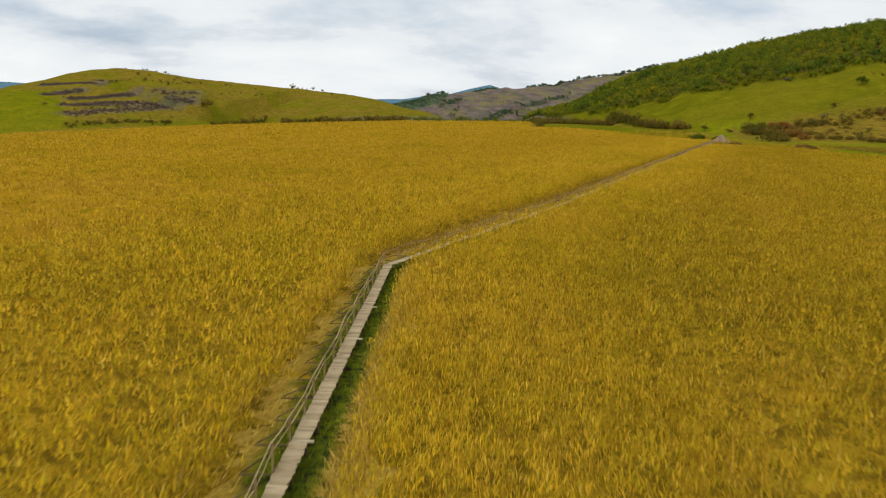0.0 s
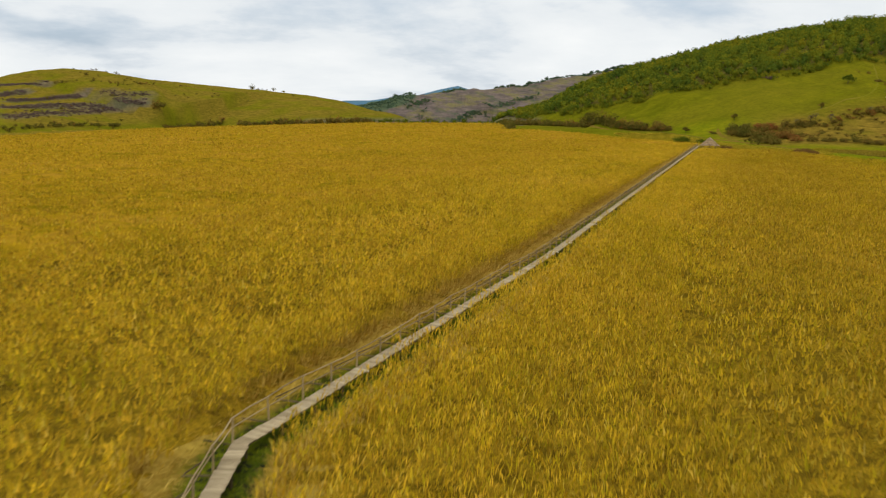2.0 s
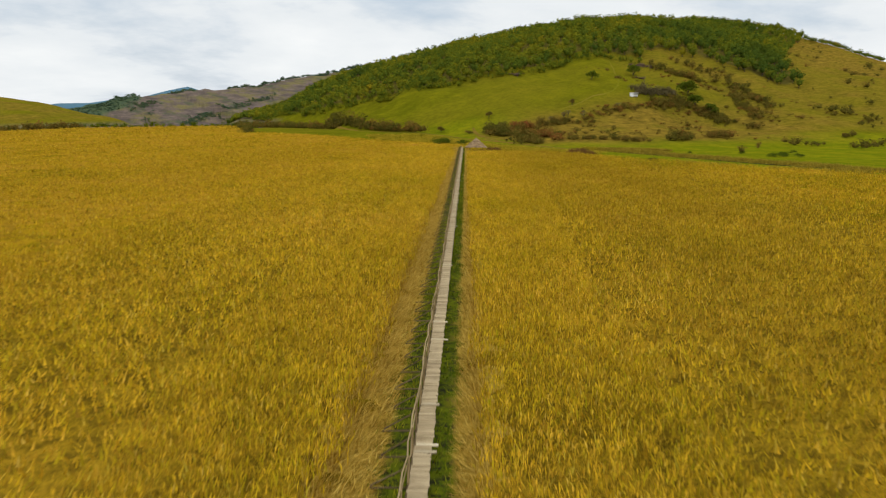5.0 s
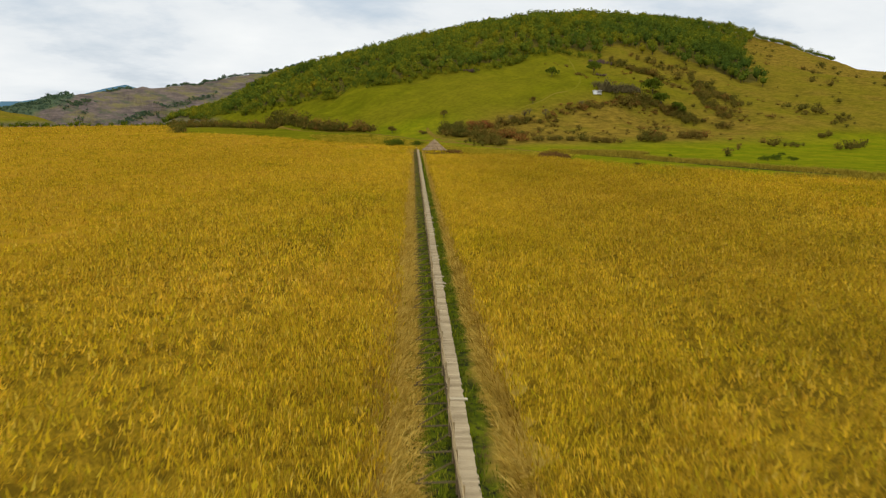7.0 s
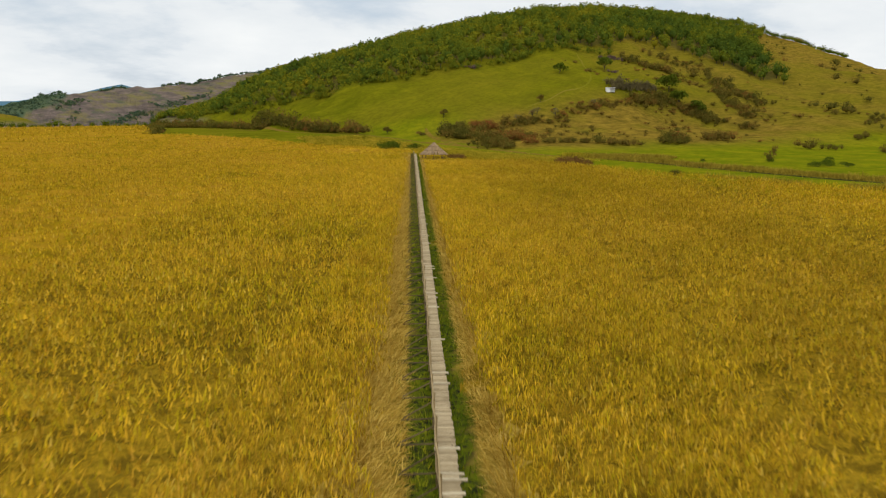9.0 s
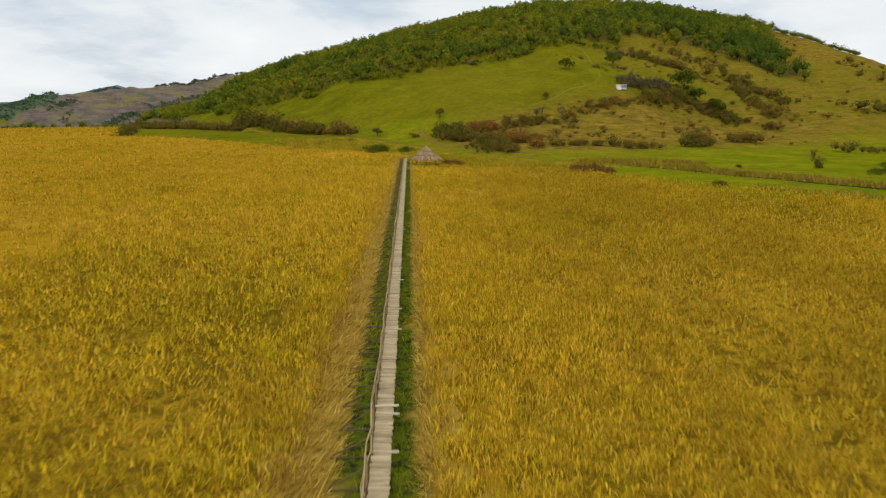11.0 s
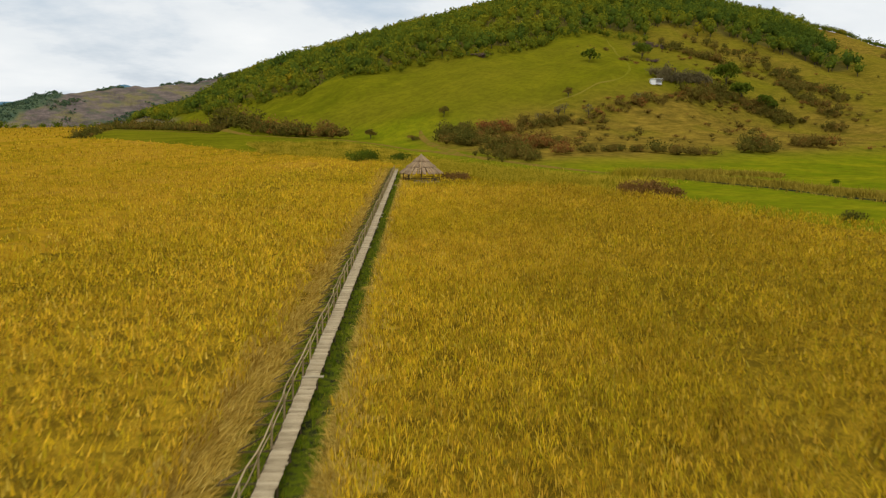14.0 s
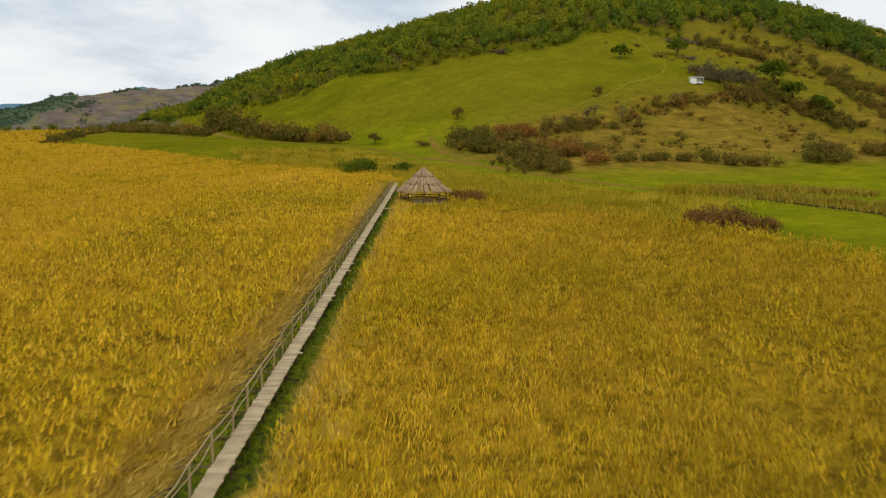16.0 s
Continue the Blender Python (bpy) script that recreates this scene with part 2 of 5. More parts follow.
def ground_material():
    m = Nodes("meadow_and_hillside", 0.95)
    fine, mid_, big = m.noise(1.1, 6.0, 0.7), m.noise(0.09, 5.0, 0.6), m.noise(0.014, 4.0, 0.55)
    green = m.mix(m.span(mid_, 0.35, 0.68), (0.108, 0.112, 0.004), (0.182, 0.166, 0.006))
    green = m.mix(m.math("MULTIPLY", m.span(big, 0.42, 0.66), 0.6), green, (0.190, 0.155, 0.010))
    lush = m.mix(m.span(mid_, 0.35, 0.65), (0.125, 0.152, 0.004), (0.215, 0.205, 0.006))
    c = m.mix(m.attr("lush"), green, lush)
    streak = m.noise(0.5, 8.0, 0.75, None, (0.34, 0.34, 1.7))
    dry = m.mix(m.span(streak, 0.34, 0.66), (0.105, 0.072, 0.011), (0.30, 0.192, 0.024))
    c = m.mix(m.attr("dry"), c, dry)
    c = m.mix(m.attr("scrub"), c, m.mix(m.span(mid_, 0.35, 0.65), (0.09, 0.075, 0.018), (0.15, 0.115, 0.025)))
    c = m.mix(m.attr("heath"), c, m.mix(m.span(m.noise(0.05, 8.0, 0.78, None, (0.6, 0.16, 2.6)), 0.41, 0.60), (0.092, 0.072, 0.070), (0.195, 0.143, 0.120)))
    c = m.mix(m.math("MULTIPLY", m.attr("heath"), m.span(m.noise(0.030, 7.0, 0.75, None, (0.7, 0.16, 2.0)), 0.52, 0.61, 0.0, 0.80)), c, (0.075, 0.095, 0.055))
    c = m.mix(m.math("MULTIPLY", m.attr("heath"), m.span(m.noise(0.021, 7.0, 0.75, None, (0.7, 0.16, 2.2)), 0.49, 0.60, 0.0, 0.75)), c, (0.190, 0.160, 0.055))
    # wooded far slopes, their green paled and blued to paint in haze
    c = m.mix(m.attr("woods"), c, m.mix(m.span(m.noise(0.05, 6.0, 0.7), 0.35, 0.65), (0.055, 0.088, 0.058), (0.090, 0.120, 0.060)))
    # farthest ridges: distance haze painted in as a blue base colour
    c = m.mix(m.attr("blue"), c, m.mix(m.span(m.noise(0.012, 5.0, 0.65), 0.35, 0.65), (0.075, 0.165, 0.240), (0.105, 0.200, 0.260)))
    c = m.mix(m.attr("marsh"), c, m.mix(m.span(fine, 0.35, 0.65), (0.16, 0.11, 0.014), (0.28, 0.19, 0.02)))
    c = m.mix(m.attr("track"), c, m.mix(m.span(fine, 0.3, 0.7), (0.24, 0.17, 0.075), (0.40, 0.30, 0.14)))
    tuft = m.noise(0.45, 6.0, 0.72)
    c = m.mix(m.span(tuft, 0.34, 0.58, 0.44, 0.0), c, (0.06, 0.055, 0.006))
    m.colour(c).bump(m.math("ADD", m.math("ADD", fine, mid_), m.math("MULTIPLY", tuft, 1.5)), 0.6, 0.8)
    return m.mat


GROUND = ground_material()


def bog_material():
    m = Nodes("wet_grassy_bog", 0.9)
    fine, mid_ = m.noise(2.6, 6.0, 0.7), m.noise(0.5, 4.0)
    c = m.mix(m.span(mid_, 0.35, 0.65), (0.062, 0.080, 0.006), (0.130, 0.148, 0.008))
    c = m.mix(m.math("MULTIPLY", m.span(fine, 0.46, 0.60), 0.92), c, (0.018, 0.018, 0.012))
    c = m.mix(m.attr("straw"), c, m.mix(m.span(fine, 0.35, 0.65), (0.26, 0.168, 0.022), (0.47, 0.315, 0.052)))
    m.colour(c).bump(fine, 0.8, 0.15)
    return m.mat


BOG = bog_material()


# ---- mesh helpers ----
def raw_mesh(name, verts, faces, material, attrs=None, smooth=False):
    """One mesh from arrays: verts (n, 3), faces (m, 3) or (m, 4)."""
    me = bpy.data.meshes.new(name)
    verts, faces = np.asarray(verts, np.float32), np.asarray(faces, np.int32)
    k = faces.shape[1]
    me.vertices.add(len(verts))
    me.vertices.foreach_set("co", verts.ravel())
    me.loops.add(faces.size)
    me.loops.foreach_set("vertex_index", faces.ravel())
    me.polygons.add(len(faces))
    me.polygons.foreach_set("loop_start", np.arange(0, faces.size, k, dtype=np.int32))
    if smooth:
        me.polygons.foreach_set("use_smooth", np.ones(len(faces), bool))
    for key, values in (attrs or {}).items():
        me.attributes.new(key, "FLOAT", "POINT").data.foreach_set("value", np.asarray(values, np.float32))
    me.update(calc_edges=True)
    me.materials.append(material)
    return me


def put(name, mesh, parent=None, label=""):
    ob = new(name, mesh)
    if parent is not None:
        ob.parent = parent
    return tagged(ob, label) if label else ob


def part(name, bm, material, parent, label=""):
    me = bpy.data.meshes.new(name)
    bm.to_mesh(me)
    bm.free()
    me.materials.append(material)
    return put(name, me, parent, label)


def thing(name, at, label, category, group="", kind=""):
    ob = new(name)
    ob.location = at
    return tagged(ob, label, category, group, kind)


def box(bm, lo, hi, bevel=0.0):
    made = bmesh.ops.create_cube(bm, size=1.0)["verts"]
    lo, hi = Vector(lo), Vector(hi)
    for v in made:
        v.co = Vector([(a + b) / 2 + c * (b - a) for a, b, c in zip(lo, hi, v.co)])
    if bevel:
        bmesh.ops.bevel(bm, geom=list({e for v in made for e in v.link_edges}), offset=bevel, segments=1, affect="EDGES")
    return bm


def rod(bm, points, radii, sides=7):
    """A round pole through some points, with its own thickness at each."""
    rings = []
    points = [Vector(p) for p in points]
    for i, p in enumerate(points):
        way = (points[min(i + 1, len(points) - 1)] - points[max(i - 1, 0)]).normalized()
        a = way.cross(Vector((0, 0, 1)) if abs(way.z) < 0.9 else Vector((1, 0, 0))).normalized()
        b = way.cross(a)
        rings.append([bm.verts.new(p + radii[i] * (math.cos(t) * a + math.sin(t) * b)) for t in np.linspace(0, 2 * math.pi, sides, endpoint=False)])
    for r, s in zip(rings, rings[1:]):
        for i in range(sides):
            bm.faces.new((r[i], r[(i + 1) % sides], s[(i + 1) % sides], s[i]))
    bm.faces.new(rings[0][::-1])
    bm.faces.new(rings[-1])
    return bm


rng = np.random.default_rng(7)


def smoothstep(a, b, x):
    t = np.clip((np.asarray(x, float) - a) / (b - a), 0, 1)
    return t * t * (3 - 2 * t)


def waves(x, y, size, seed):
    """Smooth uneven swell, about -1 to 1, of the given size in metres."""
    g = np.random.default_rng(seed)
    out = np.zeros_like(np.asarray(x, float) + np.asarray(y, float))
    for k in range(7):
        a, p, s = g.uniform(0, 2 * math.pi), g.uniform(0, 2 * math.pi), size / g.uniform(0.6, 1.9)
        out += np.sin((x * math.cos(a) + y * math.sin(a)) * 2 * math.pi / s + p)
    return out / 3.2


def blades(base, length, heading, lean, width, droop, tint):
    """Bent, tapering leaves, three triangles each. lean: how far the first half leans over, in radians; droop adds to it."""
    n = len(base)
    way = np.stack([np.cos(heading), np.sin(heading), np.zeros(n)], 1)
    side = np.stack([-np.sin(heading), np.cos(heading), np.zeros(n)], 1)
    up = np.array([0.0, 0.0, 1.0])
    mid_ = base + (length * 0.55)[:, None] * (np.sin(lean)[:, None] * way + np.cos(lean)[:, None] * up)
    tip = mid_ + (length * 0.45)[:, None] * (np.sin(lean + droop)[:, None] * way + np.cos(lean + droop)[:, None] * up)
    w = (width / 2)[:, None] * side
    v = np.stack([base - 0.5 * w, base + 0.5 * w, mid_ - w, mid_ + w, tip], 1).reshape(-1, 3)
    k = 5 * np.arange(n)[:, None]
    f = np.concatenate([k + [0, 1, 2], k + [1, 3, 2], k + [2, 3, 4]], 1).reshape(-1, 3)
    return v, f, np.repeat(tint, 5)


def leaves_bent(base, length, heading, lean, width, droop, tint):
    """Narrow leaves folded once, two triangles each."""
    n = len(base)
    way = np.stack([np.cos(heading), np.sin(heading), np.zeros(n)], 1)
    side = np.stack([-np.sin(heading), np.cos(heading), np.zeros(n)], 1)
    up = np.array([0.0, 0.0, 1.0])
    mid_ = base + (length * 0.5)[:, None] * (np.sin(lean)[:, None] * way + np.cos(lean)[:, None] * up)
    tip = mid_ + (length * 0.5)[:, None] * (np.sin(lean + droop)[:, None] * way + np.cos(lean + droop)[:, None] * up)
    w = (width / 2)[:, None] * side
    v = np.stack([base, mid_ - w, mid_ + w, tip], 1).reshape(-1, 3)
    k = 4 * np.arange(n)[:, None]
    f = np.concatenate([k + [0, 2, 1], k + [1, 2, 3]], 1).reshape(-1, 3)
    return v, f, np.repeat(tint, 4)


def leaves_plain(base, length, heading, lean, width, droop, tint):
    """Straight pointed leaves for the farther bed, one triangle each."""
    way = np.stack([np.cos(heading), np.sin(heading), np.zeros(len(base))], 1)
    side = np.stack([-np.sin(heading), np.cos(heading), np.zeros(len(base))], 1)
    tilt = (lean + 0.5 * droop)[:, None]
    tip = base + 0.95 * length[:, None] * (np.sin(tilt) * way + np.cos(tilt) * [0.0, 0.0, 1.0])
    w = (0.62 * width)[:, None] * side
    v = np.stack([base - w, base + w, tip], 1).reshape(-1, 3)
    return v, np.arange(len(v)).reshape(-1, 3), np.repeat(tint, 3)


def gather(groups):
    """Joins (verts, faces, tint) groups into one."""
    vs, fs, ts, k = [], [], [], 0
    for v, f, t in groups:
        vs.append(v), fs.append(f + k), ts.append(t)
        k += len(v)
    return np.concatenate(vs), np.concatenate(fs), np.concatenate(ts)
# ---- the lie of the land ----
WALK = [(-5.4, 6.0), (-4.25, 60.4), (2.4, 75.5), (13.0, 99.9), (116.6, 364.2)]  # plan of the boardwalk
DECK = 0.68  # its height
SHORE = [(900, -300), (420, -200), (185, 150), (158, 200), (145, 220), (138, 240), (134, 255), (132.5, 268), (131.5, 280), (130, 291), (127.5, 302), (126, 312), (125.5, 323), (122, 338), (119, 352), (119, 364), (119, 380), (113, 392), (103, 403), (92, 422), (80, 450), (67, 488), (57, 512), (60, 545), (66, 600), (70, 660), (73, 715), (60, 730), (0, 740),
         (-33, 745), (-68, 698), (-116, 705), (-160, 732), (-198, 748), (-221, 730), (-248, 670), (-275, 627), (-300, 600), (-317, 584), (-345, 500), (-600, 300), (-900, 100), (-900, -300)]
# crest lines: x, y, height, half-width of the hill there
RIGHT_HILL = [(104, 1030, 3, 150), (155, 1015, 18, 200), (215, 1000, 44, 170), (290, 926, 69, 261), (338, 920, 80, 235), (358, 777, 83.5, 248), (399, 714, 85.5, 362), (500, 790, 78, 320), (606, 894, 120, 338), (807, 981, 91, 326), (1004, 1034, 87, 394), (1307, 1109, 87, 361), (1648, 1094, 21, 203)]
LEFT_HILL = [(-45, 800, 1, 60), (-88, 868, 16, 110), (-148, 925, 32, 175), (-184, 926, 37, 200), (-216, 928, 41, 215), (-248, 927, 46.5, 222), (-277, 919, 49, 225), (-303, 905, 53, 230), (-327, 887, 58, 225), (-347, 863, 60.5, 215), (-364, 834, 57.5, 205), (-379, 805, 49.5, 190), (-389, 768, 41, 172), (-398, 730, 35, 168), (-450, 680, 20, 160), (-560, 620, 6, 150)]
HEATH_HILL = [(-180, 2440, 42, 200), (-141, 2480, 63, 260), (-71, 2520, 92, 340), (-19, 2540, 102, 400), (1, 2550, 94, 420), (78, 2600, 115, 504), (150, 2620, 127, 552), (238, 2620, 126, 564), (370, 2620, 152, 576), (646, 2554, 205, 624), (961, 2480, 228, 672)]
WOOD_RIDGE = [(-322, 3000, 51, 250), (-227, 3050, 66, 300), (-159, 3050, 72, 300)]
BLUE_RIDGE = [(-596, 4560, 13, 500), (-390, 4640, 52, 560), (-252, 4640, 56, 560), (-118, 4640, 81, 560), (10, 4640, 95, 560), (130, 4640, 132, 600), (229, 4640, 154, 600), (297, 4640, 132, 600), (502, 4640, 102, 600)]
BLUE_WEST = [(-2600, 2925, 94, 600), (-1755, 3510, 64, 576), (-1170, 3900, 33, 504)]
SWELLS = [(240, 450, 3.9, 26), (268, 412, -9.5, 24), (289, 458, 1.2, 20), (330, 468, -12.0, 55), (420, 500, -10.0, 70), (172, 575, -3.0, 40), (206, 464, 2.0, 24), (163, 449, 2.8, 15), (550, 592, -11.0, 52), (470, 560, -9.0, 40)]


# the raised bank that carries the hedge and the track: x, y, height
BANK = [(66, 790, 0.6), (74, 720, 1.2), (80, 690, 1.5), (92, 620, 2.6), (101, 570, 3.1), (108, 534, 3.4), (118, 500, 3.6), (127, 475, 3.6), (136, 458, 3.6), (143, 436, 2.6), (146, 412, 1.2), (148, 396, 0.4)]


def bank_rise(x, y):
    best, high = np.full(x.shape, 1e9), np.zeros(x.shape)
    for (ax, ay, az), (bx, by, bz) in zip(BANK, BANK[1:]):
        dx, dy = bx - ax, by - ay
        t = np.clip(((x - ax) * dx + (y - ay) * dy) / (dx * dx + dy * dy), 0, 1)
        d = np.hypot(x - ax - t * dx, y - ay - t * dy) * np.where(dx * (y - ay) - dy * (x - ax) > 0, -1, 1)
        near = np.abs(d) < np.abs(best)
        best, high = np.where(near, d, best), np.where(near, az + t * (bz - az), high)
    # a short steep step under the track, a long gentle foot below it
    foot = 0.62 * smoothstep(-30, -10, best) + 0.38 * smoothstep(-11, -7.5, best)
    return high * foot * (1 - smoothstep(20, 90, best))


def ridge(x, y, crest, power=1.6, toe=0.05):
    """Height of a hill that falls away on both sides of its crest line."""
    best, high, wide = np.full(x.shape, 1e9), np.zeros(x.shape), np.ones(x.shape)
    for (ax, ay, az, aw), (bx, by, bz, bw) in zip(crest, crest[1:]):
        dx, dy = bx - ax, by - ay
        t = np.clip(((x - ax) * dx + (y - ay) * dy) / (dx * dx + dy * dy), 0, 1)
        d = np.hypot(x - ax - t * dx, y - ay - t * dy)
        near = d < best
        best = np.where(near, d, best)
        high = np.where(near, az + t * (bz - az), high)
        wide = np.where(near, aw + t * (bw - aw), wide)
    g = 1 - (best / wide) ** power
    return high * (g + np.sqrt(g * g + toe * toe)) / (1 + math.sqrt(1 + toe * toe))


def dip(x, y):
    """The marsh sinks gently towards the west."""
    return -0.060 * np.log1p(np.exp(np.clip((-x - 48) / 25, -30, 30))) * 25 * smoothstep(40, 330, y)


def terrain(x, y):
    x, y = np.asarray(x, float), np.asarray(y, float)
    right = ridge(x, y, RIGHT_HILL)
    for sx, sy, amp, size in SWELLS:
        right = right + amp * np.exp(-((x - sx) ** 2 + (y - sy) ** 2) / (2 * size * size)) * smoothstep(0, 8, right)
    right = right + smoothstep(4, 20, right) * (1.3 * waves(x, y, 75, 3) + 0.5 * waves(x, y, 24, 4))
    left = ridge(x, y, LEFT_HILL, 1.7) + 0.0
    left = left + smoothstep(3, 12, left) * 0.8 * waves(x, y, 60, 5)
    heath = 0.93 * ridge(x, y, HEATH_HILL, 1.3)
    heath = heath + smoothstep(4, 20, heath) * (2.5 - 6.0 * np.abs(waves(x + 0.3 * y, 0.25 * y, 150, 11)) + 2.0 * waves(x, y, 210, 6) + 1.2 * waves(x, y, 80, 8))
    wood = 0.9 * ridge(x, y, WOOD_RIDGE, 1.3)
    blue = 0.93 * ridge(x, y, BLUE_RIDGE, 1.3) + ridge(x, y, BLUE_WEST, 1.3)
    low = dip(x, y) * (1 - smoothstep(900, 1400, y))
    apron = 1.0 * smoothstep(130, 210, x) * smoothstep(200, 330, y) + 3.6 * smoothstep(128, 162, x) * smoothstep(335, 400, y) * (1 - smoothstep(600, 900, y)) + 0.25 * waves(x, y, 40, 9) * smoothstep(135, 200, x)
    # past the marsh the valley drops towards the brown hills
    low = low - np.minimum(40, 0.027 * np.clip(y - 760, 0, 9000)) * (1 - smoothstep(0, 6, right)) * (1 - smoothstep(0, 6, left)) * smoothstep(-900, -600, x) * (1 - smoothstep(1100, 1500, x)) * (1 - smoothstep(3300, 3900, y))
    bank = bank_rise(x, y)
    right = right + np.maximum(0, bank - right - apron)
    return low + apron + np.maximum(0, right) + np.maximum(0, left) + np.maximum(0, heath) * (1 - smoothstep(0, 40, right)) + np.maximum(0, wood) + np.maximum(0, blue) - 0.06


def spur_woods(x, y, h):
    """Share of woods on the left shoulder of the brown hill, above a line that climbs to its end."""
    k = 2500 / np.maximum(y, 900)
    line = h * k - 43 - 0.5 * (x * k + 3) + 5 * waves(x, y, 90, 47)
    return smoothstep(-2, 5, line) * smoothstep(6, -6, x * k) * smoothstep(1500, 1800, y) * smoothstep(2900, 2700, y)


def inside(x, y, ring):
    """Whether places lie within a closed outline."""
    x, y = np.asarray(x, float), np.asarray(y, float)
    hit = np.zeros(np.broadcast(x, y).shape, bool)
    for (ax, ay), (bx, by) in zip(ring, ring[1:] + ring[:1]):
        if ay != by:
            hit ^= ((ay > y) != (by > y)) & (x < (bx - ax) * (y - ay) / (by - ay) + ax)
    return hit


def from_line(x, y, line):
    """Distance from a plan line, positive to its right, and how far along it."""
    x, y = np.asarray(x, float), np.asarray(y, float)
    best, along, s0 = np.full(np.broadcast(x, y).shape, 1e9), np.zeros(np.broadcast(x, y).shape), 0.0
    for (ax, ay), (bx, by) in zip(line, line[1:]):
        dx, dy = bx - ax, by - ay
        n = math.hypot(dx, dy)
        t = np.clip(((x - ax) * dx + (y - ay) * dy) / (n * n), 0, 1)
        px, py = x - ax - t * dx, y - ay - t * dy
        d = np.hypot(px, py)
        near = d < np.abs(best)
        best = np.where(near, d * np.where(dx * py - dy * px > 0, -1, 1), best)
        along = np.where(near, s0 + t * n, along)
        s0 += n
    return best, along


def reed_top(x, y):
    """Height of the reeds' tips over the ground."""
    near_hut = 1 - smoothstep(12, 34, np.hypot(x - 112, y - 339))
    return 2.6 - 0.75 * smoothstep(100, 240, y) - 0.85 * near_hut - 0.25 * smoothstep(320, 380, y) + 0.12 * waves(x, y, 9, 21) + 0.10 * waves(x, y, 31, 22)
FOREST = [(92, 960), (100, 900), (118, 830), (126, 768), (138, 730), (150, 708), (164, 688), (178, 668), (180, 640), (176, 605), (166, 565), (158, 547), (167, 540), (182, 544), (195, 538), (205, 527), (219, 524), (243, 534), (256, 539), (283, 541), (298, 533), (312, 540), (334, 549), (348, 532), (355, 514), (364, 500), (370, 488), (377, 480),
          (389, 491), (395, 507), (414, 534), (444, 570), (520, 660), (600, 740), (676, 798), (690, 860), (640, 930), (560, 890), (480, 840), (400, 810), (350, 872), (302, 945), (235, 1005), (160, 1050), (95, 1030)]
ROADS = {
    "dirt_track": ([(66, 735), (69, 715), (75, 688), (87, 620), (96, 570), (103, 533), (113, 498), (122, 472), (131, 454), (138, 437), (141.5, 423), (143, 410), (143.5, 395), (144, 382), (145.5, 370), (148, 359), (151.5, 348), (156.5, 337), (163, 325), (170, 310), (174, 296)], 1.15),
    "hill_track": ([(144, 392), (145.5, 404), (147.5, 416), (149.8, 428), (151.6, 437), (153.2, 444), (155, 449)], 1.15),
    "ditch_bed": ([(159, 328), (160.5, 318), (161, 304), (161, 290), (162, 274), (164, 256), (167, 240)], 0.75),
    "meadow_path": ([(193, 441), (201, 443), (213, 446), (222, 448), (232, 451), (239, 458), (248, 472), (263, 499), (272, 519), (276, 529)], 0.42),
}


# brushy terraces on the western hill: plan line, half-width, strength
BRUSH = [([(-317, 684), (-300, 718), (-275, 744), (-254, 757), (-232, 761)], 8, 0.95), ([(-327, 712), (-316, 734), (-304, 752), (-290, 767)], 6, 0.95), ([(-303, 654), (-291, 673), (-283, 712), (-261, 746)], 7, 0.6),
         ([(-351, 721), (-346, 744), (-334, 759)], 7, 0.8), ([(-380, 774), (-359, 774), (-343, 784), (-325, 785)], 6, 0.8), ([(-274, 767), (-253, 770), (-236, 782)], 8, 0.45)]


def axis(stops):
    """Uneven grid lines: (from, to, step) stretches in a row."""
    out = []
    for a, b, step in stops:
        out.append(np.linspace(a, b, max(1, round((b - a) / step)), endpoint=False))
    return np.concatenate(out + [[stops[-1][1]]])


